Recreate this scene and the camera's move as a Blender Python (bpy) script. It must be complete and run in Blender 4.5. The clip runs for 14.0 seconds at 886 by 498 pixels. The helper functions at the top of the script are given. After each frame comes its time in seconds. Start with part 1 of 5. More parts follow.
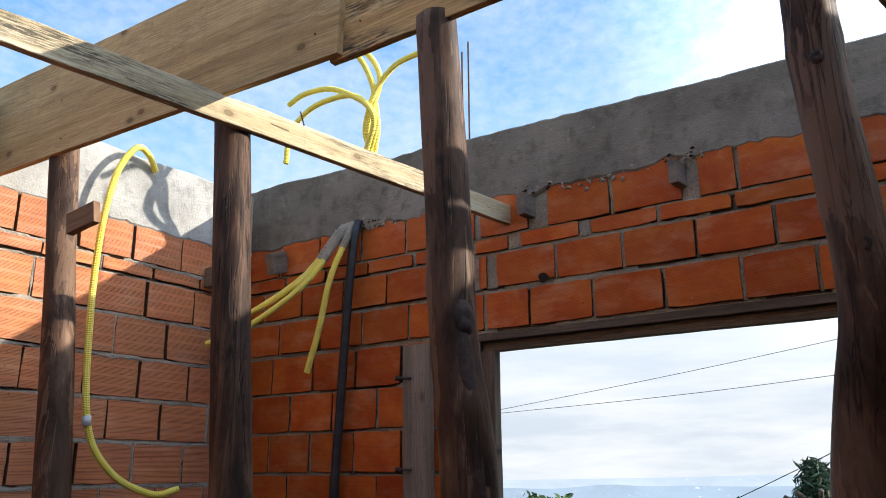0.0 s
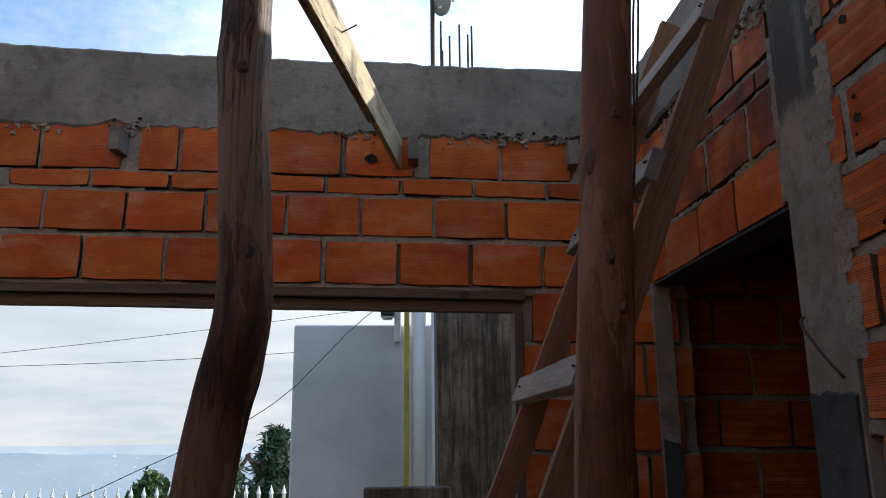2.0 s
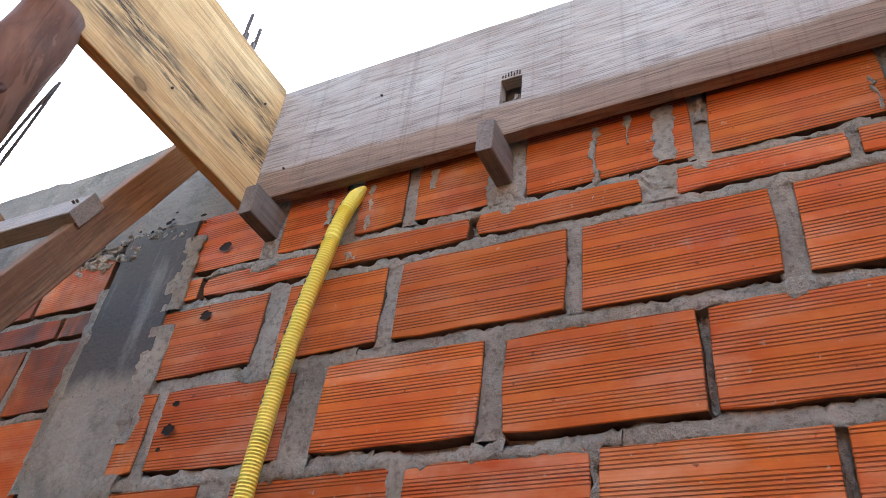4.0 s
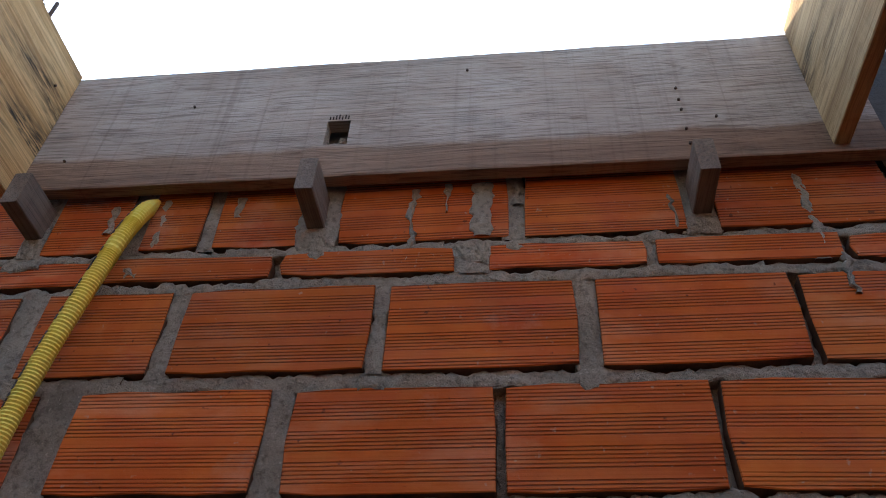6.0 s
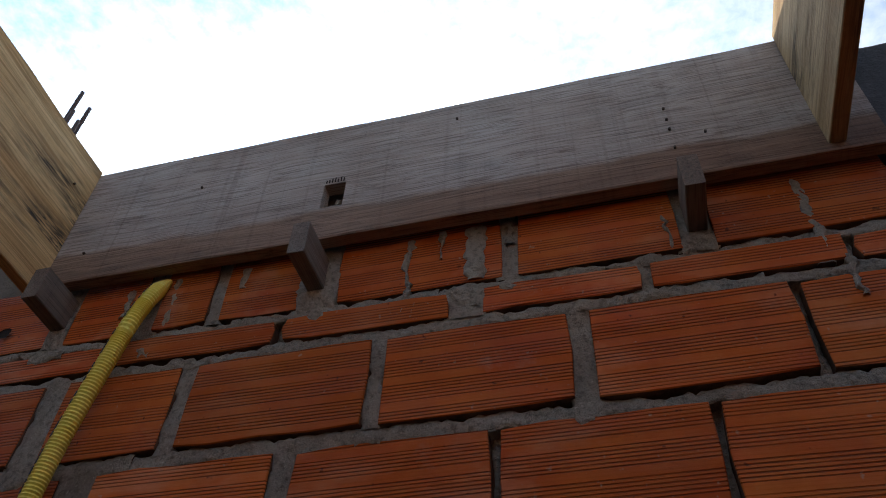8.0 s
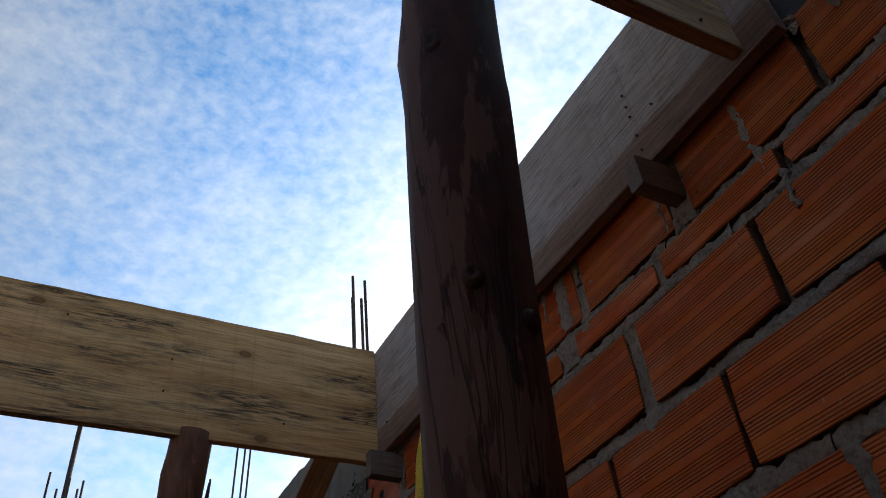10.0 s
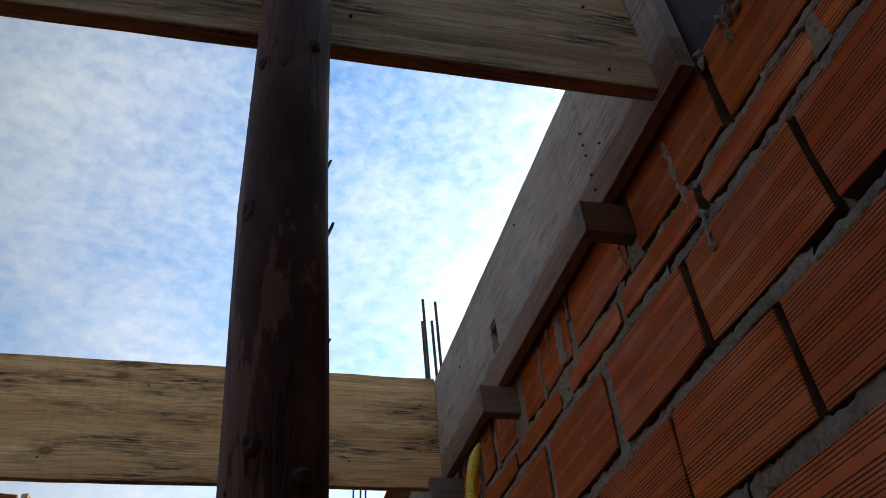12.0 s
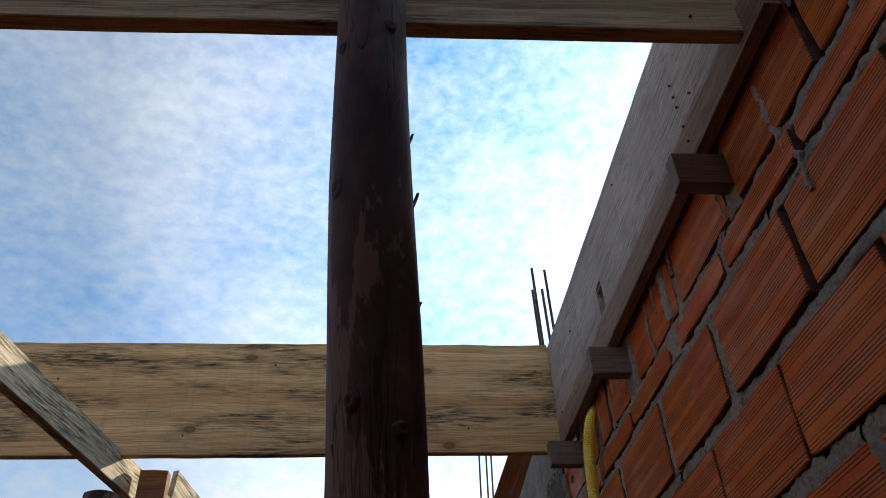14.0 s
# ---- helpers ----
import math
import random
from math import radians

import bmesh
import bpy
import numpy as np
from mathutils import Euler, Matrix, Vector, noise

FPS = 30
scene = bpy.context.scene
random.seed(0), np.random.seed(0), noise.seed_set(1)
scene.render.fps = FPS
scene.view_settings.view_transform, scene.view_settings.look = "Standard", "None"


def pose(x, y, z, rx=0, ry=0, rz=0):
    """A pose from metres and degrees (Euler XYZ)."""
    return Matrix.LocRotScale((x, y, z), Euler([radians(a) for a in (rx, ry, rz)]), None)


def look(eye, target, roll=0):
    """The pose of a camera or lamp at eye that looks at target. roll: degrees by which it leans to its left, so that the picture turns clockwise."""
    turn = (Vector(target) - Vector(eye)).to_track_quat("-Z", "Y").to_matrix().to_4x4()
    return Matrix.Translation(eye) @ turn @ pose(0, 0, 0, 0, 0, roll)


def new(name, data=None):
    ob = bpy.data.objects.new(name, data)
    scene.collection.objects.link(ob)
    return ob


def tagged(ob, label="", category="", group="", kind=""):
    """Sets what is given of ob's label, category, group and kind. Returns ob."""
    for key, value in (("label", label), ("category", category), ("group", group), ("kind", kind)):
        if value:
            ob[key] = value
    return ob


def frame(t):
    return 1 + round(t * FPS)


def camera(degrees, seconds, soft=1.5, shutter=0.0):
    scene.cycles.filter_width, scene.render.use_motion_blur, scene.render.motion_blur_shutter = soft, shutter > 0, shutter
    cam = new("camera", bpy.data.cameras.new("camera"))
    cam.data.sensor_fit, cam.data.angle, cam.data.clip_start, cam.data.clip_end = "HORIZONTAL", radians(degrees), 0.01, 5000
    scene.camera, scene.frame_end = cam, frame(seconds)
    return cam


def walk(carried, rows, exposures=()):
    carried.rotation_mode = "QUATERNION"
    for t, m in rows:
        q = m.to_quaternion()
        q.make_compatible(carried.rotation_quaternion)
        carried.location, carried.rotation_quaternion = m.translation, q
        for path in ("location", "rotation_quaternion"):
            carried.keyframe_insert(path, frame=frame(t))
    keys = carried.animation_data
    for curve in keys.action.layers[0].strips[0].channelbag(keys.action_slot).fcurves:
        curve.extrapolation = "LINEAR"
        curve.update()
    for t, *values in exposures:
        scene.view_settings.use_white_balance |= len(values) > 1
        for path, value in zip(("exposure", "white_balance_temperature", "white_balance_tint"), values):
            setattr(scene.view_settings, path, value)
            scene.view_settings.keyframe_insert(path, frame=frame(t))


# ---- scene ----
cam = camera(58.4, 14.0, soft=1.0)
PATH = [
    (0, (0.069, 1.184, 1.572), (-1.007, 2.775, 2.131), -1.0),
    (0.5, (0.092, 1.243, 1.572), (-0.701, 2.99, 2.137), -0.6),
    (1, (0.099, 1.236, 1.568), (-0.365, 3.103, 2.116), -1.1),
    (1.5, (0.092, 1.181, 1.617), (-0.026, 3.123, 2.079), -1.7),
    (2, (0.187, 1.236, 1.61), (0.347, 3.174, 2.079), -0.6),
    (2.5, (0.27, 1.392, 1.63), (0.865, 3.223, 2.17), 0.4),
    (3, (0.3, 1.525, 1.665), (1.404, 3.043, 2.356), 0.6),
    (3.5, (0.289, 1.66, 1.709), (1.652, 2.748, 2.688), 2.7),
    (4, (0.306, 1.764, 1.74), (1.673, 2.552, 2.969), 7.4),
    (6.3, (0.319, 1.852, 1.777), (1.785, 2.005, 3.129), 2.5),
    (6.5, (0.329, 1.848, 1.78), (1.795, 1.973, 3.135), 2.3),
    (7, (0.335, 1.829, 1.781), (1.775, 1.923, 3.166), 2.0),
    (7.5, (0.32, 1.802, 1.777), (1.721, 1.919, 3.2), 1.5),
    (8, (0.353, 1.71, 1.766), (1.669, 2.095, 3.222), 2.7),
    (8.5, (0.351, 1.561, 1.743), (1.493, 2.383, 3.164), 4.2),
    (9, (0.296, 1.304, 1.747), (1.289, 2.395, 3.097), -0.2),
    (9.2, (0.306, 1.198, 1.779), (1.271, 2.335, 3.112), -3.0),
    (11.3, (0.473, 0.643, 1.783), (1.037, 2.074, 3.062), -4.9),
    (11.5, (0.509, 0.627, 1.792), (1.046, 2.067, 3.072), -5.0),
    (12, (0.606, 0.595, 1.822), (1.074, 2.053, 3.108), -5.9),
    (12.5, (0.657, 0.56, 1.832), (1.055, 2.027, 3.132), -6.2),
    (13, (0.696, 0.562, 1.82), (1.079, 2.041, 3.11), -6.6),
    (13.5, (0.702, 0.559, 1.81), (1.078, 2.055, 3.083), -6.1),
    (14, (0.637, 0.571, 1.786), (0.823, 2.116, 3.042), -3.3),
]
EXPOSURES = [(0, 0.66, 6500, 10), (0.5, 0.48, 6500, 10), (1, 0.34, 6500, 10), (1.5, 0.42, 6500, 10), (2.1, 0.42, 6500, 10), (2.6, 0.9, 6500, 10), (3, 1.74, 6500, 10), (3.5, 2.42, 6500, 10), (4.2, 2.4, 6500, 10), (5.2, 1.9, 6500, 10), (6.3, 1.0, 6500, 10), (7, 1.04, 6500, 10), (7.5, 0.7, 6500, 10), (8, 0.2, 6500, 10), (8.5, -0.2, 6500, 10), (9, -0.56, 6500, 10), (9.2, -0.57, 6500, 10), (11.5, -0.36, 6750, 10), (13, -0.06, 6900, 10), (14, 0.04, 6550, 10)]
walk(cam, [(t, look(eye, target, roll)) for t, eye, target, roll in PATH], EXPOSURES)


# world, sun and exposure -------------------------------------------------------------------
SUN = Vector((0.754, 0.527, 0.392)).normalized()
world = bpy.data.worlds.new("sky")
scene.world = world
world.use_nodes = True
wn, wl = world.node_tree.nodes, world.node_tree.links
wn.clear()
w_out, w_bg = wn.new("ShaderNodeOutputWorld"), wn.new("ShaderNodeBackground")
sky = wn.new("ShaderNodeTexSky")
sky.sky_type, sky.sun_disc = "NISHITA", False
sky.altitude = 700
sky.sun_elevation, sky.sun_rotation = math.asin(SUN.z), math.atan2(SUN.x, SUN.y)
sky.air_density, sky.dust_density, sky.ozone_density = 1.0, 0.2, 1.2
w_tc, w_map = wn.new("ShaderNodeTexCoord"), wn.new("ShaderNodeMapping")
w_map.inputs["Scale"].default_value = (1.0, 1.0, 1.7)
big, fine = wn.new("ShaderNodeTexNoise"), wn.new("ShaderNodeTexNoise")
big.inputs["Scale"].default_value, big.inputs["Detail"].default_value = 1.7, 4
fine.inputs["Scale"].default_value, fine.inputs["Detail"].default_value, fine.inputs["Roughness"].default_value = 46, 6, 0.6
fine.inputs["Distortion"].default_value = 0.15
w_add = wn.new("ShaderNodeMath")
w_add.operation = "MULTIPLY_ADD"
w_add.inputs[1].default_value = 0.35
w_ramp = wn.new("ShaderNodeValToRGB")
w_ramp.color_ramp.elements[0].position, w_ramp.color_ramp.elements[1].position = 0.51, 1.13
w_mix = wn.new("ShaderNodeMix")
w_mix.data_type = "RGBA"
wl.new(w_tc.outputs["Generated"], w_map.inputs["Vector"])
wl.new(w_map.outputs[0], big.inputs["Vector"])
wl.new(w_map.outputs[0], fine.inputs["Vector"])
wl.new(fine.outputs["Fac"], w_add.inputs[0])
wl.new(big.outputs["Fac"], w_add.inputs[2])
# thin bright haze low down and round the sun
w_norm, w_dot, w_sep = wn.new("ShaderNodeVectorMath"), wn.new("ShaderNodeVectorMath"), wn.new("ShaderNodeSeparateXYZ")
w_norm.operation, w_dot.operation = "NORMALIZE", "DOT_PRODUCT"
w_dot.inputs[1].default_value = SUN
wl.new(w_tc.outputs["Generated"], w_norm.inputs[0])
wl.new(w_norm.outputs[0], w_dot.inputs[0])
wl.new(w_norm.outputs[0], w_sep.inputs[0])
w_near, w_low, w_max = wn.new("ShaderNodeMapRange"), wn.new("ShaderNodeMapRange"), wn.new("ShaderNodeMath")
w_near.interpolation_type = w_low.interpolation_type = "SMOOTHSTEP"
for node, values in ((w_near, (0.78, 1.0, 0.0, 0.30)), (w_low, (0.12, 0.42, 0.60, 0.0))):
    for key, value in zip(("From Min", "From Max", "To Min", "To Max"), values):
        node.inputs[key].default_value = value
wl.new(w_dot.outputs["Value"], w_near.inputs["Value"])
wl.new(w_sep.outputs["Z"], w_low.inputs["Value"])
w_max.operation = "MAXIMUM"
wl.new(w_near.outputs[0], w_max.inputs[0])
wl.new(w_low.outputs[0], w_max.inputs[1])
w_sum = wn.new("ShaderNodeMath")
wl.new(w_add.outputs[0], w_sum.inputs[0])
wl.new(w_max.outputs[0], w_sum.inputs[1])
wl.new(w_sum.outputs[0], w_ramp.inputs["Fac"])
wl.new(w_ramp.outputs["Color"], w_mix.inputs["Factor"])
w_blue = wn.new("ShaderNodeMix")
w_blue.data_type, w_blue.blend_type = "RGBA", "MULTIPLY"
w_blue.inputs["Factor"].default_value = 1.0
wl.new(sky.outputs[0], w_blue.inputs["A"])
wl.new(w_blue.outputs["Result"], w_mix.inputs["A"])
# cloud grows brighter towards the sun
w_lit, w_white = wn.new("ShaderNodeMapRange"), wn.new("ShaderNodeMix")
for key, value in zip(("From Min", "From Max", "To Min", "To Max"), (0.38, 0.90, 0.0, 1.0)):
    w_lit.inputs[key].default_value = value
w_white.data_type = "RGBA"
w_white.inputs["B"].default_value = (27.0, 27.5, 27.5, 1)
wl.new(w_dot.outputs["Value"], w_lit.inputs["Value"])
w_high, w_glow, w_tint = wn.new("ShaderNodeMapRange"), wn.new("ShaderNodeMath"), wn.new("ShaderNodeMix")
for key, value in zip(("From Min", "From Max", "To Min", "To Max"), (0.08, 0.42, 0.0, 1.0)):
    w_high.inputs[key].default_value = value
wl.new(w_sep.outputs["Z"], w_high.inputs["Value"])
w_glow.operation = "MULTIPLY"
wl.new(w_lit.outputs[0], w_glow.inputs[0])
wl.new(w_high.outputs[0], w_glow.inputs[1])
w_dull, w_far = wn.new("ShaderNodeMapRange"), wn.new("ShaderNodeMix")
for key, value in zip(("From Min", "From Max", "To Min", "To Max"), (0.05, 0.30, 0.0, 1.0)):
    w_dull.inputs[key].default_value = value
w_far.data_type = "RGBA"
w_far.inputs["B"].default_value = (7.2, 8.1, 9.1, 1)
# long flat banks of cloud over the horizon
w_flat, w_bank, w_grey = wn.new("ShaderNodeMapping"), wn.new("ShaderNodeTexNoise"), wn.new("ShaderNodeValToRGB")
w_flat.inputs["Scale"].default_value = (2.6, 2.6, 16.0)
w_bank.inputs["Scale"].default_value, w_bank.inputs["Detail"].default_value, w_bank.inputs["Roughness"].default_value = 1.6, 6, 0.6
for stop, place, shade in zip(w_grey.color_ramp.elements, (0.36, 0.66), ((0.57, 0.64, 0.72, 1), (0.82, 0.84, 0.86, 1))):
    stop.position, stop.color = place, shade
w_scale = wn.new("ShaderNodeVectorMath")
w_scale.operation = "SCALE"
w_scale.inputs["Scale"].default_value = 10.0
wl.new(w_tc.outputs["Generated"], w_flat.inputs["Vector"])
wl.new(w_flat.outputs[0], w_bank.inputs["Vector"])
wl.new(w_bank.outputs["Fac"], w_grey.inputs["Fac"])
wl.new(w_grey.outputs["Color"], w_scale.inputs[0])
wl.new(w_scale.outputs[0], w_far.inputs["A"])
wl.new(w_sep.outputs["Z"], w_dull.inputs["Value"])
wl.new(w_dull.outputs[0], w_far.inputs["Factor"])
wl.new(w_far.outputs["Result"], w_white.inputs["A"])
wl.new(w_glow.outputs[0], w_white.inputs["Factor"])
w_tint.data_type = "RGBA"
w_tint.inputs["A"].default_value, w_tint.inputs["B"].default_value = (1.3, 2.4, 2.95, 1), (3.7, 5.7, 6.7, 1)
wl.new(w_glow.outputs[0], w_tint.inputs["Factor"])
wl.new(w_tint.outputs["Result"], w_blue.inputs["B"])
wl.new(w_white.outputs["Result"], w_mix.inputs["B"])
wl.new(w_mix.outputs["Result"], w_bg.inputs["Color"])
w_bg.inputs["Strength"].default_value = 0.08
wl.new(w_bg.outputs[0], w_out.inputs[0])

sun = new("sun", bpy.data.lights.new("sun", "SUN"))
sun.data.energy, sun.data.angle, sun.data.color = 5.0, radians(0.6), (1.0, 0.93, 0.82)
sun.matrix_basis = look((SUN.x * 20, SUN.y * 20, SUN.z * 20), (0, 0, 0))


# materials -----------------------------------------------------------------------------------
class Shader:
    """Small helper round a node tree with one principled surface."""

    def __init__(self, name, rough=0.8, metal=0.0, spec=0.35):
        self.mat = bpy.data.materials.new(name)
        self.mat.use_nodes = True
        self.n, self.l = self.mat.node_tree.nodes, self.mat.node_tree.links
        self.bsdf = self.n["Principled BSDF"]
        self.bsdf.inputs["Roughness"].default_value = rough
        self.bsdf.inputs["Metallic"].default_value = metal
        self.bsdf.inputs["Specular IOR Level"].default_value = spec
        self.tc = self.n.new("ShaderNodeTexCoord")

    def coord(self, scale=(1, 1, 1), which="Object", shift=True):
        m = self.n.new("ShaderNodeMapping")
        m.inputs["Scale"].default_value = scale
        self.l.new(self.tc.outputs[which], m.inputs["Vector"])
        if shift:
            info, comb = self.n.new("ShaderNodeObjectInfo"), self.n.new("ShaderNodeVectorMath")
            comb.operation = "SCALE"
            comb.inputs[0].default_value = (37.0, 19.0, 53.0)
            self.l.new(info.outputs["Random"], comb.inputs["Scale"])
            self.l.new(comb.outputs[0], m.inputs["Location"])
        return m.outputs[0]

    def noise(self, vec, scale, detail=4, rough=0.55, dist=0.0):
        t = self.n.new("ShaderNodeTexNoise")
        t.inputs["Scale"].default_value, t.inputs["Detail"].default_value = scale, detail
        t.inputs["Roughness"].default_value, t.inputs["Distortion"].default_value = rough, dist
        self.l.new(vec, t.inputs["Vector"])
        return t.outputs["Fac"]

    def ramp(self, fac, stops):
        r = self.n.new("ShaderNodeValToRGB")
        e = r.color_ramp.elements
        while len(e) < len(stops):
            e.new(0.5)
        for k, (p, c) in zip(e, stops):
            k.position = p
            k.color = (*c, 1) if len(c) == 3 else c
        self.l.new(fac, r.inputs["Fac"])
        return r.outputs["Color"]

    def math(self, op, a, b=0.5):
        m = self.n.new("ShaderNodeMath")
        m.operation = op
        for i, v in enumerate((a, b)):
            if isinstance(v, (int, float)):
                m.inputs[i].default_value = v
            else:
                self.l.new(v, m.inputs[i])
        return m.outputs[0]

    def mix(self, fac, a, b, blend="MIX"):
        m = self.n.new("ShaderNodeMix")
        m.data_type, m.blend_type = "RGBA", blend
        for key, v in (("Factor", fac), ("A", a), ("B", b)):
            if isinstance(v, (int, float)):
                m.inputs[key].default_value = v
            elif isinstance(v, tuple):
                m.inputs[key].default_value = (*v, 1)
            else:
                self.l.new(v, m.inputs[key])
        return m.outputs["Result"]

    def random(self):
        return self.n.new("ShaderNodeObjectInfo").outputs["Random"]

    def hsv(self, col, value=1.0, sat=1.0):
        h = self.n.new("ShaderNodeHueSaturation")
        for key, v in (("Value", value), ("Saturation", sat)):
            if isinstance(v, (int, float)):
                h.inputs[key].default_value = v
            else:
                self.l.new(v, h.inputs[key])
        self.l.new(col, h.inputs["Color"])
        return h.outputs[0]

    def color(self, col):
        if isinstance(col, tuple):
            self.bsdf.inputs["Base Color"].default_value = (*col, 1)
        else:
            self.l.new(col, self.bsdf.inputs["Base Color"])
        return self

    def bump(self, height, strength=0.5, dist=0.01):
        b = self.n.new("ShaderNodeBump")
        b.inputs["Strength"].default_value, b.inputs["Distance"].default_value = strength, dist
        self.l.new(height, b.inputs["Height"])
        old = self.bsdf.inputs["Normal"].links
        if old:
            self.l.new(old[0].from_socket, b.inputs["Normal"])
        self.l.new(b.outputs[0], self.bsdf.inputs["Normal"])
        return self


def brick_material(name="fired_clay", ribs=0.80, pale=0.0, grime=0.0):
    """Extruded hollow brick: bands of fine grooves with plain bands between, fired unevenly; pale: dusty, lighter clay
    with some sunlit cream in its colour; grime: dark damp cement stains.
    """
    s = Shader(name, rough=0.72, spec=0.14)
    v = s.coord()
    sep = s.n.new("ShaderNodeSeparateXYZ")
    s.l.new(s.coord(shift=False), sep.inputs[0])
    wob = s.math("MULTIPLY", s.math("SUBTRACT", s.noise(s.coord((1.5, 1.5, 6)), 2.0, 2), 0.5), 0.0010)
    height = s.math("ADD", s.math("ADD", sep.outputs["Z"], wob), 0.3)
    line = s.math("PINGPONG", height, 0.0030)
    # every groove has its own depth, and fades and returns along its length
    each = s.n.new("ShaderNodeTexWhiteNoise")
    each.noise_dimensions = "2D"
    pair = s.n.new("ShaderNodeCombineXYZ")
    s.l.new(s.math("FLOOR", s.math("DIVIDE", height, 0.0060)), pair.inputs[0])
    s.l.new(s.random(), pair.inputs[1])
    s.l.new(pair.outputs[0], each.inputs["Vector"])
    own = s.math("ADD", s.math("MULTIPLY", each.outputs["Value"], 0.42), 0.58)
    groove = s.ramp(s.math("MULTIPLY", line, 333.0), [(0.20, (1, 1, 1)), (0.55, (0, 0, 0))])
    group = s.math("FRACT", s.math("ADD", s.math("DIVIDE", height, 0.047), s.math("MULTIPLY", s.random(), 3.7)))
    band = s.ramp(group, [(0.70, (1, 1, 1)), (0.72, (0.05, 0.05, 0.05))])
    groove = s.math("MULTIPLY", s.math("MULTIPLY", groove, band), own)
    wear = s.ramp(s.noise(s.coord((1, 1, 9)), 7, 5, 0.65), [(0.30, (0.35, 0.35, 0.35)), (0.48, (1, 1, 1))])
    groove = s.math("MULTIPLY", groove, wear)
    tone = s.ramp(s.noise(v, 6, 6, 0.6), [(0.28, (0.38, 0.062, 0.011)), (0.5, (0.52, 0.110, 0.019)), (0.74, (0.63, 0.172, 0.034))])
    own_tone = s.n.new("ShaderNodeTexWhiteNoise")
    own_tone.noise_dimensions = "1D"
    s.l.new(s.random(), own_tone.inputs["W"])
    tone = s.mix(s.math("MULTIPLY", own_tone.outputs["Value"], 0.45), tone, (0.57, 0.160, 0.026))
    red = s.ramp(s.noise(s.coord((1, 1, 1.6)), 3.4, 4, 0.6), [(0.44, (0, 0, 0)), (0.68, (0.65, 0.65, 0.65))])
    tone = s.mix(red, tone, (0.40, 0.048, 0.012))
    bloom = s.ramp(s.noise(s.coord((0.8, 0.8, 1.8)), 5.0, 5, 0.6), [(0.52, (0, 0, 0)), (0.72, (0.60, 0.60, 0.60))])
    tone = s.mix(bloom, tone, (0.62, 0.29, 0.16))
    tone = s.hsv(tone, s.math("ADD", s.math("MULTIPLY", s.random(), 0.34), 0.82), 1.0)
    # lighter clay, partly the cream of sunlight put into its colour
    if pale:
        tone = s.mix(pale, tone, (0.70, 0.43, 0.26))
    # groove shade and ridge highlight are mixed into the colour, besides the bump
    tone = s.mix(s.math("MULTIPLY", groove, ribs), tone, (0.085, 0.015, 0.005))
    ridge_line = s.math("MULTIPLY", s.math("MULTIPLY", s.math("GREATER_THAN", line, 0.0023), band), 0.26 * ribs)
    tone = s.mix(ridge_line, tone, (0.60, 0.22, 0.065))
    dark = s.ramp(s.noise(v, 62, 3, 0.5), [(0.25, (0.75, 0.75, 0.75)), (0.30, (0, 0, 0))])
    tone = s.mix(dark, tone, (0.09, 0.026, 0.012))
    speck = s.ramp(s.noise(v, 85, 3, 0.5), [(0.69, (0, 0, 0)), (0.76, (0.5, 0.5, 0.5))])
    tone = s.mix(speck, tone, (0.42, 0.33, 0.25))
    dust = s.ramp(s.noise(v, 5.5, 8, 0.68), [(0.62, (0, 0, 0)), (0.80, (0.36, 0.36, 0.36))])
    tone = s.mix(dust, tone, (0.46, 0.37, 0.29))
    if grime:
        wet = s.ramp(s.noise(s.coord((1.2, 1.2, 0.6)), 5.0, 6, 0.65), [(0.34, (grime, grime, grime)), (0.66, (0, 0, 0))])
        tone = s.mix(wet, tone, (0.085, 0.060, 0.050))
    s.color(tone)
    s.l.new(s.ramp(s.noise(s.coord((2, 2, 9)), 3, 3), [(0.4, (0.48, 0.48, 0.48)), (0.6, (0.8, 0.8, 0.8))]), s.bsdf.inputs["Roughness"])
    s.bump(s.math("SUBTRACT", 1.0, groove), 1.0 * ribs, 0.0026)
    s.bump(s.noise(v, 170, 5), 0.20, 0.002)
    return s.mat


def mortar_material(name, low, high, bump=0.7):
    s = Shader(name, rough=0.95, spec=0.12)
    v = s.coord(which="Object", shift=False)
    c = s.ramp(s.noise(v, 7, 8, 0.66), [(0.28, low), (0.72, high)])
    c = s.mix(s.ramp(s.noise(v, 95, 4, 0.6), [(0.34, (0.6, 0.6, 0.6)), (0.50, (0, 0, 0))]), c, tuple(k * 0.55 for k in low))
    c = s.mix(s.ramp(s.noise(v, 210, 3), [(0.60, (0, 0, 0)), (0.74, (0.5, 0.5, 0.5))]), c, tuple(min(1, k * 1.35) for k in high))
    c = s.mix(s.ramp(s.noise(v, 3.1, 5), [(0.5, (0, 0, 0)), (0.75, (0.35, 0.35, 0.35))]), c, (high[0] * 0.85, high[1] * 0.70, high[2] * 0.52))
    s.color(c)
    s.bump(s.noise(v, 190, 6, 0.75), bump, 0.008)
    s.bump(s.noise(v, 520, 3, 0.6), 0.8, 0.003)
    s.bump(s.noise(v, 45, 5, 0.6), 0.6, 0.010)
    return s.mat


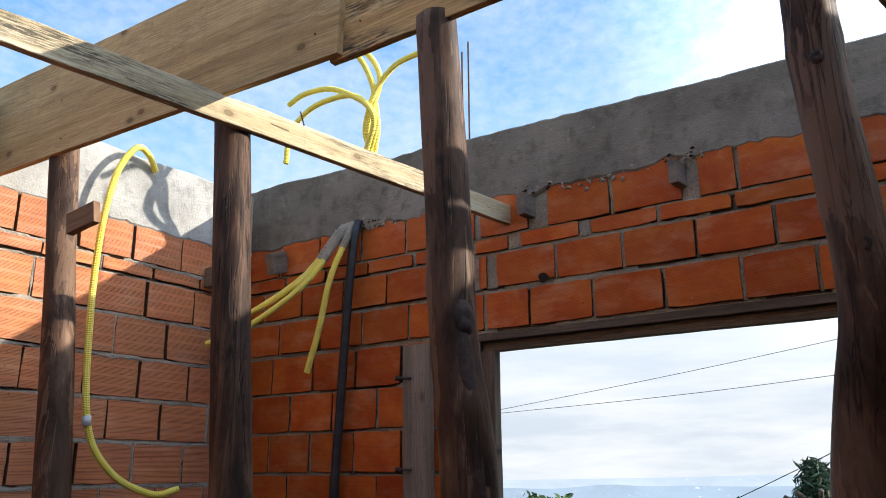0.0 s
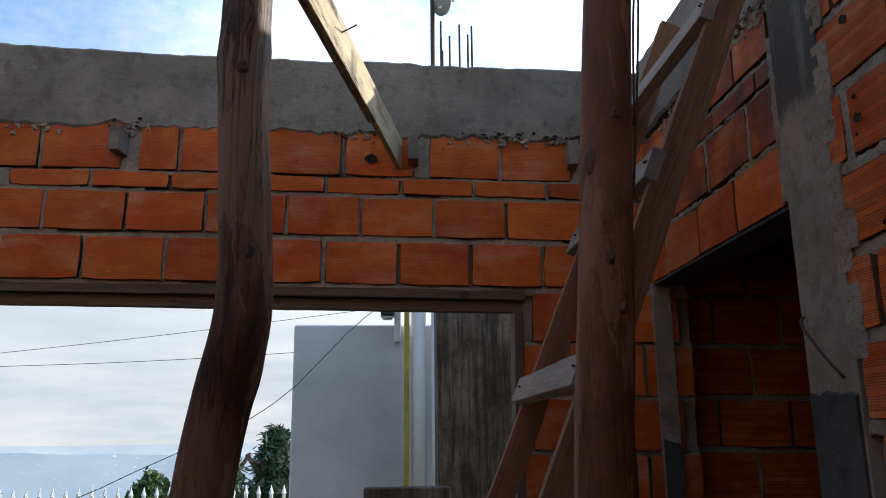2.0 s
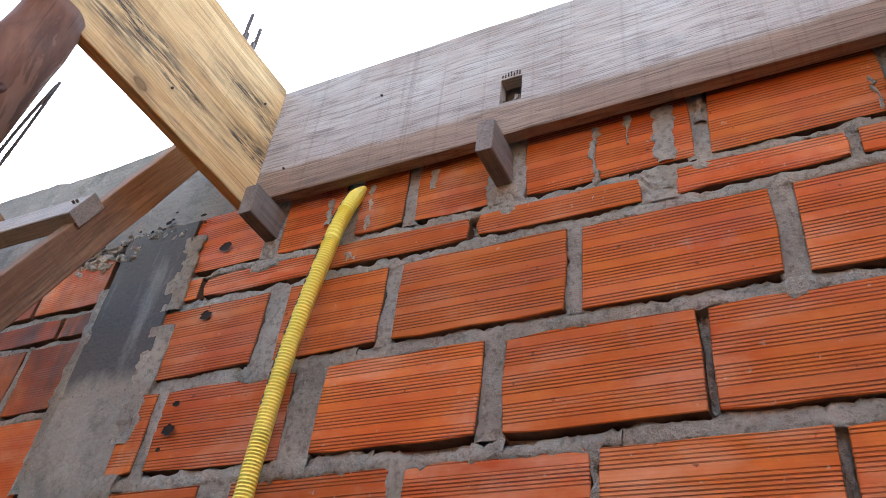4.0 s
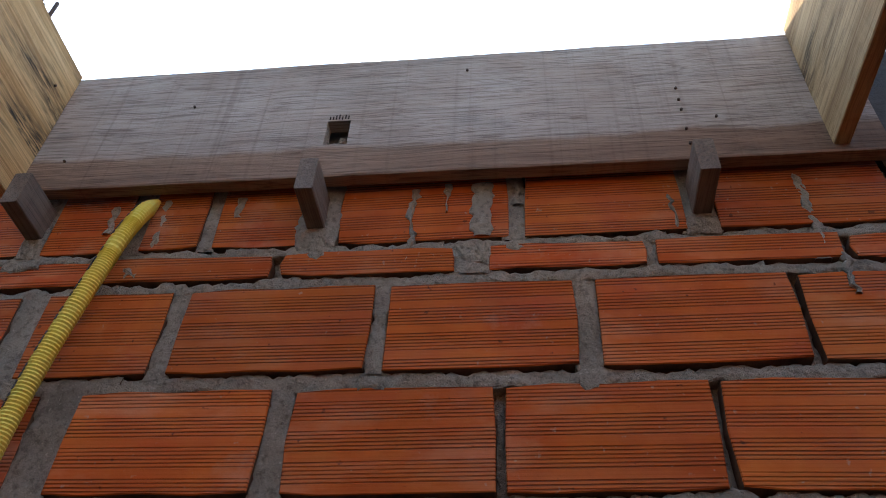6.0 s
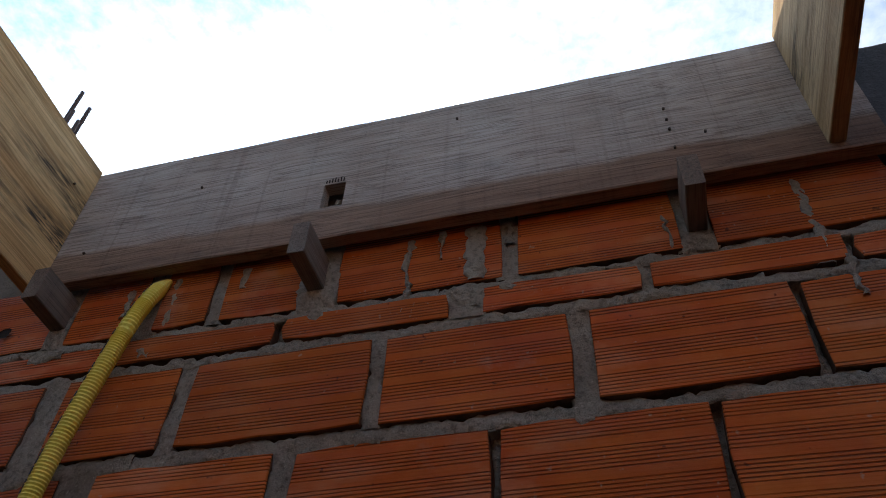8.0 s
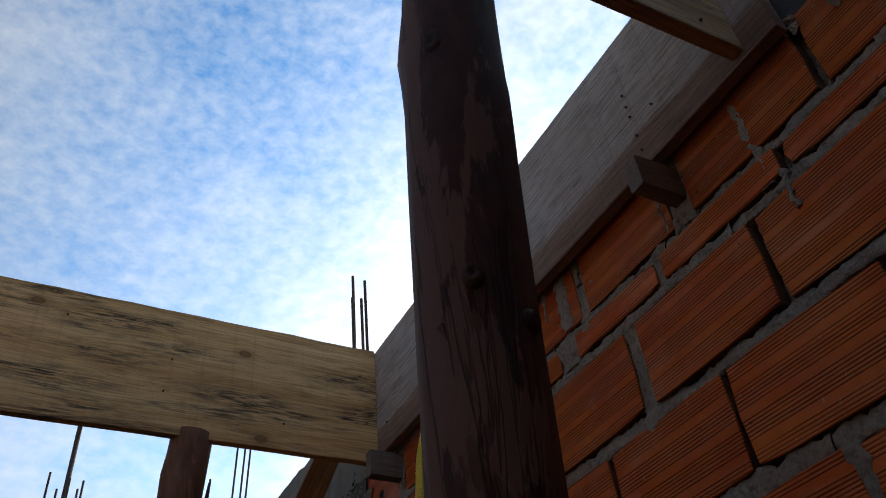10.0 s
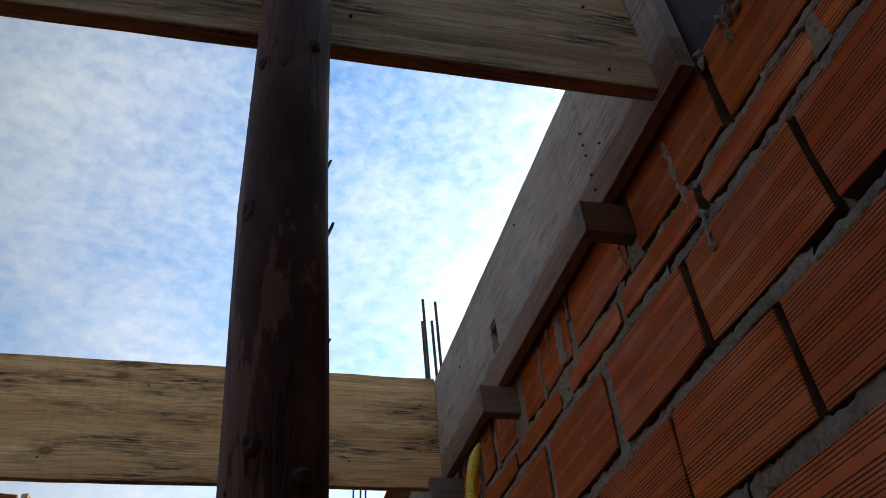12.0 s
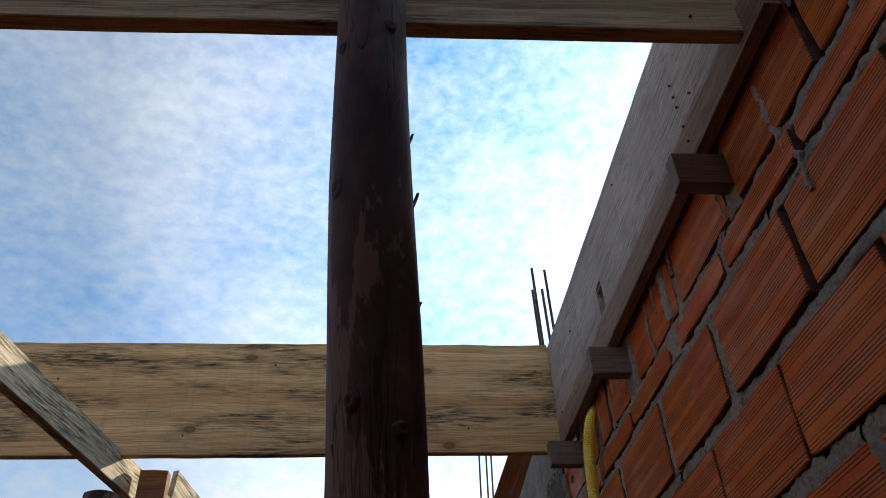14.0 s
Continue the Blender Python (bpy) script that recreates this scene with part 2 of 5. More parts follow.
def concrete_material(name="cast_concrete", low=(0.132, 0.117, 0.098), high=(0.30, 0.27, 0.228), along=(1, 1, 6), stain=None, streak=0.30):
    s = Shader(name, rough=0.9, spec=0.2)
    v = s.coord(shift=False)
    c = s.ramp(s.noise(v, 3.2, 8, 0.62), [(0.3, low), (0.7, high)])
    blotch = s.ramp(s.noise(v, 11, 9, 0.72), [(0.36, (0.55, 0.55, 0.55)), (0.5, (0, 0, 0))])
    c = s.mix(blotch, c, tuple(k * 0.55 for k in low))
    pale = s.ramp(s.noise(v, 23, 8, 0.7), [(0.58, (0, 0, 0)), (0.72, (0.5, 0.5, 0.5))])
    c = s.mix(pale, c, tuple(min(1, k * 1.3) for k in high))
    form = s.noise(s.coord(along, shift=False), 9, 6, 0.6)
    c = s.mix(s.ramp(form, [(0.36, (streak, streak, streak)), (0.60, (0, 0, 0))]) if streak > 0.5 else s.math("MULTIPLY", form, streak), c, tuple(k * 0.75 for k in low))
    pits = s.n.new("ShaderNodeTexVoronoi")
    pits.inputs["Scale"].default_value = 60
    s.l.new(v, pits.inputs["Vector"])
    pit = s.ramp(pits.outputs["Distance"], [(0.06, (0, 0, 0)), (0.14, (1, 1, 1))])
    c = s.mix(s.math("MULTIPLY", s.math("SUBTRACT", 1.0, pit), s.ramp(s.noise(v, 5, 2), [(0.5, (0, 0, 0)), (0.62, (1, 1, 1))])), c, (0.07, 0.068, 0.065))
    if stain:
        (cy, cz), (ry, rz), dark = stain
        sep = s.n.new("ShaderNodeSeparateXYZ")
        s.l.new(v, sep.inputs[0])
        dy = s.math("ABSOLUTE", s.math("DIVIDE", s.math("SUBTRACT", sep.outputs["Y"], cy), ry), 0)
        dz = s.math("ABSOLUTE", s.math("DIVIDE", s.math("SUBTRACT", sep.outputs["Z"], cz), rz), 0)
        far = s.math("ADD", s.math("MAXIMUM", dy, dz), s.math("MULTIPLY", s.noise(s.coord((1, 1, 0.5), shift=False), 14, 6, 0.65), 0.5))
        runs = s.ramp(s.noise(s.coord((1, 15, 3.0), shift=False), 1.0, 6, 0.65), [(0.54, (0, 0, 0)), (0.70, (0.5, 0.5, 0.5))])
        wet = s.mix(runs, dark, tuple(k * 3.6 for k in dark))
        c = s.mix(s.ramp(s.math("MULTIPLY", far, 0.5), [(0.57, (0.92, 0.92, 0.92)), (0.67, (0, 0, 0))]), c, wet)
    s.color(c)
    s.bump(s.noise(v, 90, 6, 0.6), 0.7, 0.006)
    s.bump(form, 0.25, 0.012)
    return s.mat


def wood_material(name, dark, mid, light, mould=(0.05, 0.045, 0.036), mould_amount=0.5, rough=0.8, film=0.0, bare=None, sawn=0.16, threads=0.35, cement=(0.56, 0.50, 0.43)):
    """Sawn board: grain runs along the object's own x; knots, mould streaks; film: grey cement, absent below z = bare."""
    s = Shader(name, rough=rough, spec=0.2)
    warp = s.n.new("ShaderNodeVectorMath")
    warp.operation = "ADD"
    bend = s.n.new("ShaderNodeTexNoise")
    bend.inputs["Scale"].default_value, bend.inputs["Detail"].default_value = 2.6, 2
    s.l.new(s.coord((1, 2, 2)), bend.inputs["Vector"])
    lift = s.n.new("ShaderNodeVectorMath")
    lift.operation = "MULTIPLY"
    lift.inputs[1].default_value = (0.0, 0.03, 0.03)
    s.l.new(bend.outputs["Color"], lift.inputs[0])
    s.l.new(s.coord(), warp.inputs[0])
    s.l.new(lift.outputs[0], warp.inputs[1])

    def along(x, z):
        m = s.n.new("ShaderNodeMapping")
        m.inputs["Scale"].default_value = (x, z, z)
        s.l.new(warp.outputs[0], m.inputs["Vector"])
        return m.outputs[0]

    rings = s.noise(along(0.5, 16), 1.3, 4, 0.5)
    c = s.ramp(rings, [(0.16, dark), (0.42, mid), (0.70, light)])
    grain = s.noise(along(2.2, 210), 1.0, 6, 0.65)
    c = s.mix(s.math("MULTIPLY", s.ramp(grain, [(0.36, (1, 1, 1)), (0.52, (0, 0, 0))]), 0.55), c, dark)
    fleck = s.noise(along(9, 260), 1.0, 3)
    c = s.mix(s.ramp(fleck, [(0.66, (0, 0, 0)), (0.74, (0.6, 0.6, 0.6))]), c, tuple(k * 0.35 for k in dark))
    thread = s.noise(along(6, 420), 1.0, 3, 0.6)
    cloud = s.noise(s.coord((1.6, 4, 4)), 1.6, 5, 0.6)
    c = s.mix(s.ramp(cloud, [(0.5, (0, 0, 0)), (0.72, (0.45, 0.45, 0.45))]), c, tuple(k * 0.8 for k in mid))
    m = s.noise(along(13, 170), 1.0, 6, 0.7)
    where = s.ramp(s.noise(s.coord((1.3, 6, 6)), 1.7, 4, 0.6), [(0.46, (0, 0, 0)), (0.60, (1, 1, 1))])
    c = s.mix(s.math("MULTIPLY", s.ramp(m, [(0.42, (0, 0, 0)), (0.56, (1, 1, 1))]), s.math("MULTIPLY", where, mould_amount)), c, mould)
    saw = s.noise(s.coord((90, 2, 1.2)), 1.0, 2)
    knot = s.n.new("ShaderNodeTexVoronoi")
    knot.voronoi_dimensions = "2D"
    knot.inputs["Scale"].default_value = 2.0
    part_xyz, flat = s.n.new("ShaderNodeSeparateXYZ"), s.n.new("ShaderNodeCombineXYZ")
    s.l.new(s.coord((1.0, 1.0, 1.7)), part_xyz.inputs[0])
    s.l.new(part_xyz.outputs["X"], flat.inputs["X"])
    s.l.new(part_xyz.outputs["Z"], flat.inputs["Y"])
    s.l.new(flat.outputs[0], knot.inputs["Vector"])
    c = s.mix(s.ramp(knot.outputs["Distance"], [(0.020, (0.75, 0.75, 0.75)), (0.030, (0.9, 0.9, 0.9)), (0.040, (0.35, 0.35, 0.35)), (0.085, (0, 0, 0))]), c, tuple(k * 0.5 for k in dark))
    if film:
        f = s.ramp(s.noise(s.coord((2.2, 4, 4)), 1.8, 8, 0.68), [(0.30, (0.45, 0.45, 0.45)), (0.66, (1, 1, 1))])
        f = s.math("MULTIPLY", f, s.ramp(grain, [(0.38, (0.80, 0.80, 0.80)), (0.50, (1, 1, 1))]))
        if bare is not None:
            sep = s.n.new("ShaderNodeSeparateXYZ")
            s.l.new(s.tc.outputs["Object"], sep.inputs[0])
            edge = s.math("ADD", sep.outputs["Z"], s.math("MULTIPLY", s.noise(s.coord((5, 5, 5)), 1.5, 5), 0.05))
            f = s.math("MULTIPLY", f, s.ramp(s.math("ADD", edge, 0.5 - bare), [(0.515, (0.08, 0.08, 0.08)), (0.53, (1, 1, 1))]))
        c = s.mix(s.math("MULTIPLY", f, film), c, cement)
    c = s.mix(s.math("MULTIPLY", s.ramp(saw, [(0.55, (0, 0, 0)), (0.70, (1, 1, 1))]), sawn), c, dark)
    c = s.mix(s.math("MULTIPLY", s.ramp(thread, [(0.38, (1, 1, 1)), (0.50, (0, 0, 0))]), threads), c, tuple(k * 0.7 for k in dark))
    c = s.hsv(c, s.math("ADD", s.math("MULTIPLY", s.random(), 0.16), 0.92))
    s.color(c)
    s.bump(thread, 0.3, 0.002)
    s.bump(grain, 0.4, 0.003)
    s.bump(saw, 0.22, 0.002)
    return s.mat


def bark_material(name, dark, mid, light, crack=0.85, relief=0.6, smooth=False):
    """Round pole: long uneven streaks and splits along z; smooth: thin bark in broad patches that peels with sharp edges."""
    s = Shader(name, rough=0.65, spec=0.2)
    g = s.noise(s.coord((6, 6, 1.6) if smooth else (16, 16, 1.1)), 1.3, 8, 0.62, 0.8)
    c = s.ramp(g, [(0.30, dark), (0.50, mid), (0.74, light)])
    patch = s.noise(s.coord((7, 7, 2.4)), 1.6, 7, 0.65, 0.4)
    c = s.mix(s.ramp(patch, [(0.47, (0, 0, 0)), (0.60, (0.6, 0.6, 0.6))]), c, tuple(k * 0.8 for k in dark))
    pale = s.noise(s.coord((6, 6, 1.0)), 1.9, 6, 0.65, 0.5)
    c = s.mix(s.ramp(pale, [(0.53 if smooth else 0.56, (0, 0, 0)), (0.545 if smooth else 0.70, (0.55, 0.55, 0.55))]), c, light)
    split = s.noise(s.coord((42, 42, 1.1)), 1.0, 3, 0.5, 0.5)
    hair = s.math("ABSOLUTE", s.math("SUBTRACT", split, 0.5), 0)
    deep = s.math("MULTIPLY", s.ramp(hair, [(0.008, (1, 1, 1)), (0.022, (0, 0, 0))]), s.ramp(s.noise(s.coord((5, 5, 1.5)), 1.4, 3), [(0.44, (0, 0, 0)), (0.56, (1, 1, 1))]))
    c = s.mix(s.math("MULTIPLY", deep, crack), c, tuple(k * 0.22 for k in dark))
    s.color(c)
    s.bump(g, relief, 0.006)
    s.bump(s.math("SUBTRACT", 1.0, deep), crack, 0.006)
    s.bump(s.noise(s.coord((70, 70, 30)), 1.5, 5, 0.6), 0.3, 0.003)
    return s.mat


def plain_material(name, low, high, scale=12, rough=0.6, metal=0.0, bump=0.15, spec=0.4):
    s = Shader(name, rough=rough, metal=metal, spec=spec)
    v = s.coord()
    n = s.noise(v, scale, 6, 0.6)
    s.color(s.ramp(n, [(0.3, low), (0.7, high)]))
    s.bump(s.noise(v, scale * 9, 4), bump, 0.003)
    return s.mat


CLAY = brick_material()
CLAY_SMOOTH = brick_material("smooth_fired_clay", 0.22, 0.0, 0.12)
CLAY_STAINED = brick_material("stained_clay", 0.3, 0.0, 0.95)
CLAY_PALE = brick_material("pale_dusty_sunlit_clay", 0.6, 0.30)
MORTAR = mortar_material("mortar", (0.245, 0.208, 0.165), (0.51, 0.445, 0.36), 0.8)
CONCRETE = concrete_material()
COLUMN = concrete_material("column_concrete", (0.18, 0.150, 0.118), (0.40, 0.345, 0.280), (1, 5, 1), ((3.09, 2.66), (0.155, 0.215), (0.085, 0.080, 0.074)))
DARKBEAM = concrete_material("dark_concrete", (0.060, 0.060, 0.060), (0.145, 0.142, 0.138))
# darker clay colour for the shade inside open joints
BRICK_SIDE = plain_material("joint_shade_clay", (0.085, 0.045, 0.030), (0.19, 0.105, 0.070), 30, rough=0.95, bump=0.5, spec=0.1)
RENDER_AND_SHADE = concrete_material("dark_render_and_shade", (0.045, 0.044, 0.042), (0.10, 0.098, 0.094))
SCREED = concrete_material("floor_screed", (0.050, 0.043, 0.036), (0.11, 0.097, 0.083), (1, 1, 1))
PINE = wood_material("pine_board", (0.30, 0.150, 0.055), (0.64, 0.395, 0.170), (0.80, 0.565, 0.285), mould_amount=1.0)
TANPINE = wood_material("clean_pine_board", (0.25, 0.135, 0.055), (0.52, 0.335, 0.15), (0.66, 0.465, 0.235), mould_amount=0.25)
PALE = wood_material("weathered_pine", (0.33, 0.235, 0.12), (0.57, 0.455, 0.275), (0.71, 0.62, 0.44), mould_amount=0.9)
FORM = wood_material("formwork_board", (0.095, 0.055, 0.036), (0.24, 0.148, 0.098), (0.36, 0.245, 0.17), mould_amount=0.35, film=0.82, bare=-0.098, sawn=0.22, threads=0.55, cement=(0.53, 0.49, 0.445))
OLDPINE = wood_material("greyed_pine_board", (0.20, 0.112, 0.055), (0.52, 0.355, 0.180), (0.68, 0.50, 0.285), mould_amount=1.0)
LIME = concrete_material("pale_concrete", (0.28, 0.272, 0.25), (0.50, 0.49, 0.46))
PIER = concrete_material("stained_pier", (0.05, 0.046, 0.04), (0.29, 0.265, 0.235), (5, 5, 0.35), streak=0.9)
OLIVE = plain_material("dull_yellow_plastic", (0.34, 0.27, 0.03), (0.48, 0.40, 0.06), 9, rough=0.5)
GREYWOOD = wood_material("grey_weathered_wood", (0.12, 0.092, 0.068), (0.22, 0.172, 0.13), (0.33, 0.275, 0.22), mould_amount=0.4, film=0.2)
WINDOWWOOD = wood_material("dark_brown_wood", (0.055, 0.037, 0.026), (0.125, 0.088, 0.063), (0.20, 0.148, 0.11), mould_amount=0.5)
PEGWOOD = wood_material("dark_grey_brown_wood", (0.065, 0.045, 0.034), (0.145, 0.103, 0.078), (0.22, 0.17, 0.135), mould_amount=0.5, film=0.2)
RUNGWOOD = wood_material("cement_stained_wood", (0.09, 0.07, 0.055), (0.20, 0.165, 0.14), (0.31, 0.27, 0.24), mould_amount=0.4, film=0.3)
REDWOOD = wood_material("red_brown_wood", (0.11, 0.052, 0.027), (0.25, 0.130, 0.070), (0.36, 0.215, 0.125), mould_amount=0.4)
POLE_DARK = bark_material("dark_pole", (0.013, 0.007, 0.005), (0.070, 0.034, 0.019), (0.23, 0.125, 0.070))
POLE_BROWN = bark_material("brown_pole", (0.024, 0.012, 0.007), (0.088, 0.045, 0.026), (0.24, 0.140, 0.084), 0.6, 0.35, True)
POLE_NEAR = bark_material("purple_brown_pole", (0.030, 0.014, 0.010), (0.088, 0.044, 0.033), (0.21, 0.130, 0.100), 0.5, 0.35, True)
POLE_RED = bark_material("red_pole", (0.075, 0.031, 0.017), (0.175, 0.073, 0.036), (0.28, 0.145, 0.085), 0.35, 0.25, True)
KNOT_RED = plain_material("red_knot_wood", (0.035, 0.014, 0.009), (0.15, 0.065, 0.038), 45, rough=0.7, bump=0.4)
# flat dark colour for the shade inside holes, pits and cuts
HOLLOW = plain_material("hollow_shade", (0.012, 0.007, 0.005), (0.03, 0.015, 0.01), 30, rough=0.95)
KNOT = plain_material("knot_wood", (0.020, 0.010, 0.007), (0.07, 0.034, 0.022), 60, rough=0.7, bump=0.4)
YELLOW = plain_material("yellow_plastic", (0.80, 0.65, 0.08), (0.89, 0.77, 0.17), 9, rough=0.45)
BLACK = plain_material("black_plastic", (0.018, 0.018, 0.02), (0.045, 0.045, 0.05), 14, rough=0.5)
RUST = plain_material("rusty_steel", (0.05, 0.03, 0.025), (0.12, 0.075, 0.055), 40, rough=0.7, metal=0.3)
PLASTER = plain_material("grey_plaster", (0.50, 0.50, 0.51), (0.74, 0.74, 0.745), 1.3, rough=0.9, bump=0.3, spec=0.15)
PVC = plain_material("white_pvc", (0.68, 0.68, 0.66), (0.80, 0.80, 0.79), 8, rough=0.4)
DISHGREY = plain_material("dull_grey_paint", (0.24, 0.25, 0.25), (0.34, 0.35, 0.35), 10, rough=0.5)
PAINT = plain_material("white_paint", (0.62, 0.63, 0.63), (0.8, 0.8, 0.8), 10, rough=0.5)
WIRE = plain_material("cable_black", (0.02, 0.02, 0.02), (0.05, 0.05, 0.05), 10)
LEAF = plain_material("leaf_green", (0.035, 0.075, 0.015), (0.10, 0.17, 0.04), 3, rough=0.6)
NEEDLE = plain_material("needle_green", (0.022, 0.05, 0.022), (0.06, 0.10, 0.05), 3, rough=0.65)
TRUNK = bark_material("tree_bark", (0.06, 0.045, 0.035), (0.12, 0.09, 0.07), (0.2, 0.16, 0.12))
EARTH = plain_material("dry_earth", (0.055, 0.075, 0.03), (0.12, 0.12, 0.06), 0.4, rough=0.95)


# mesh helpers --------------------------------------------------------------------------------
def mesh_of(name, bm, material, smooth=False):
    me = bpy.data.meshes.new(name)
    bmesh.ops.recalc_face_normals(bm, faces=bm.faces)
    if smooth:
        for f in bm.faces:
            f.smooth = True
    bm.to_mesh(me)
    bm.free()
    me.materials.append(material)
    return me


def part(name, bm, material, parent=None, label="", smooth=False, at=None):
    ob = new(name, mesh_of(name, bm, material, smooth))
    if parent is not None:
        ob.parent = parent
    if at is not None:
        ob.matrix_basis = at
    if label:
        ob["label"] = label
    return ob


def empty(name, at=None):
    ob = new(name)
    if at is not None:
        ob.matrix_basis = at
    return ob


def add_box(bm, lo, hi, m=None, bevel=0.0):
    mid = [(a + b) / 2 for a, b in zip(lo, hi)]
    size = [b - a for a, b in zip(lo, hi)]
    t = Matrix.Translation(mid) @ Matrix.Diagonal((*size, 1))
    made = bmesh.ops.create_cube(bm, size=1, matrix=(m @ t) if m is not None else t)["verts"]
    if bevel:
        edges = {e for v in made for e in v.link_edges}
        bmesh.ops.bevel(bm, geom=list(edges), offset=bevel, segments=1, affect="EDGES")
    return made


def box(lo, hi, m=None, bevel=0.0):
    bm = bmesh.new()
    add_box(bm, lo, hi, m, bevel)
    return bm


def curve_points(pts, step):
    """A smooth line through pts (Catmull-Rom), resampled about every step; any tuple length."""
    p = [np.array(q, float) for q in pts]
    p = [2 * p[0] - p[1], *p, 2 * p[-1] - p[-2]]
    out = []
    for a, b, c, d in zip(p, p[1:], p[2:], p[3:]):
        n = max(2, int(np.linalg.norm((c - b)[:3]) / step))
        for k in range(n):
            t = k / n
            out.append(0.5 * (2 * b + (c - a) * t + (2 * a - 5 * b + 4 * c - d) * t * t + (3 * b - a - 3 * c + d) * t ** 3))
    return [*out, p[-2]]


def add_tube(bm, line, radius, sides=10, caps=True):
    """Sweep a ring along line; radius is a number or a function of (index, angle index)."""
    rings, up = [], Vector((0.31, 0.17, 0.93))
    n = len(line)
    for i, q in enumerate(line):
        q = Vector(q[:3])
        d = Vector(line[min(i + 1, n - 1)][:3]) - Vector(line[max(i - 1, 0)][:3])
        d.normalize()
        if i:
            up = rings_u - d * rings_u.dot(d)
        elif abs(d.dot(up)) > 0.9:
            up = Vector((1, 0, 0))
        u = (up - d * up.dot(d)).normalized()
        rings_u = u
        w = d.cross(u)
        ring = []
        for k in range(sides):
            a = 2 * math.pi * k / sides
            r = radius(i, k) if callable(radius) else radius
            ring.append(bm.verts.new(q + (u * math.cos(a) + w * math.sin(a)) * r))
        rings.append(ring)
    for a, b in zip(rings, rings[1:]):
        for k in range(sides):
            bm.faces.new((a[k], a[(k + 1) % sides], b[(k + 1) % sides], b[k]))
    if caps:
        bm.faces.new(rings[0])
        bm.faces.new(rings[-1])


def hose(name, pts, radius, material, label, corrugated=True, sides=10, pitch=0.006, sleeve=0.0, pinch=0.0):
    bm = bmesh.new()
    line = curve_points(pts, pitch / 2 if corrugated else 0.03)
    add_tube(bm, line, (lambda i, k: radius * (1.0 if i % 2 else 0.88) * (min(1.0, 0.45 + i * 0.003 / pinch) if pinch else 1.0)) if corrugated else radius, sides)
    ob = tagged(part(name, bm, material, smooth=not corrugated), label, "conduit", "electrical conduits")
    if sleeve:
        bm = bmesh.new()
        add_tube(bm, line[: int(len(line) * sleeve)], lambda i, k: radius * (1.12 + 0.12 * noise.noise(Vector((i * 0.13, k * 0.9, radius * 99)))), 10)
        part("cement_coat", bm, MORTAR, ob, "grey cement smeared over its end")
    return ob


def pole(name, pts, material, label, seed, knots=6, sides=22):
    """An uneven round timber pole through (x, y, z, radius) points."""
    rnd = random.Random(seed)
    line = curve_points(pts, 0.03)
    n = len(line)
    spots = [(rnd.uniform(0.35, 0.97) * n, rnd.uniform(0, sides), rnd.uniform(0.07, 0.18)) for _ in range(knots + 3 if knots else 0)]

    def r(i, k):
        a = 2 * math.pi * k / sides
        base = line[i][3]
        wob = noise.noise(Vector((math.cos(a) * 1.1 + seed, math.sin(a) * 1.1, i * 0.055))) * 0.10
        rib = noise.noise(Vector((math.cos(a) * 4.5, math.sin(a) * 4.5 + seed, i * 0.02))) * 0.05
        bump = 0.0
        for si, sk, h in spots:
            dk = min(abs(k - sk), sides - abs(k - sk))
            bump += h * math.exp(-((i - si) / 1.3) ** 2 - (dk / 1.2) ** 2)
        return base * (1 + wob + rib + bump)

    bm = bmesh.new()
    add_tube(bm, line, r, sides)
    return tagged(part(name, bm, material, smooth=True), label, "wooden post", "posts that prop the formwork")


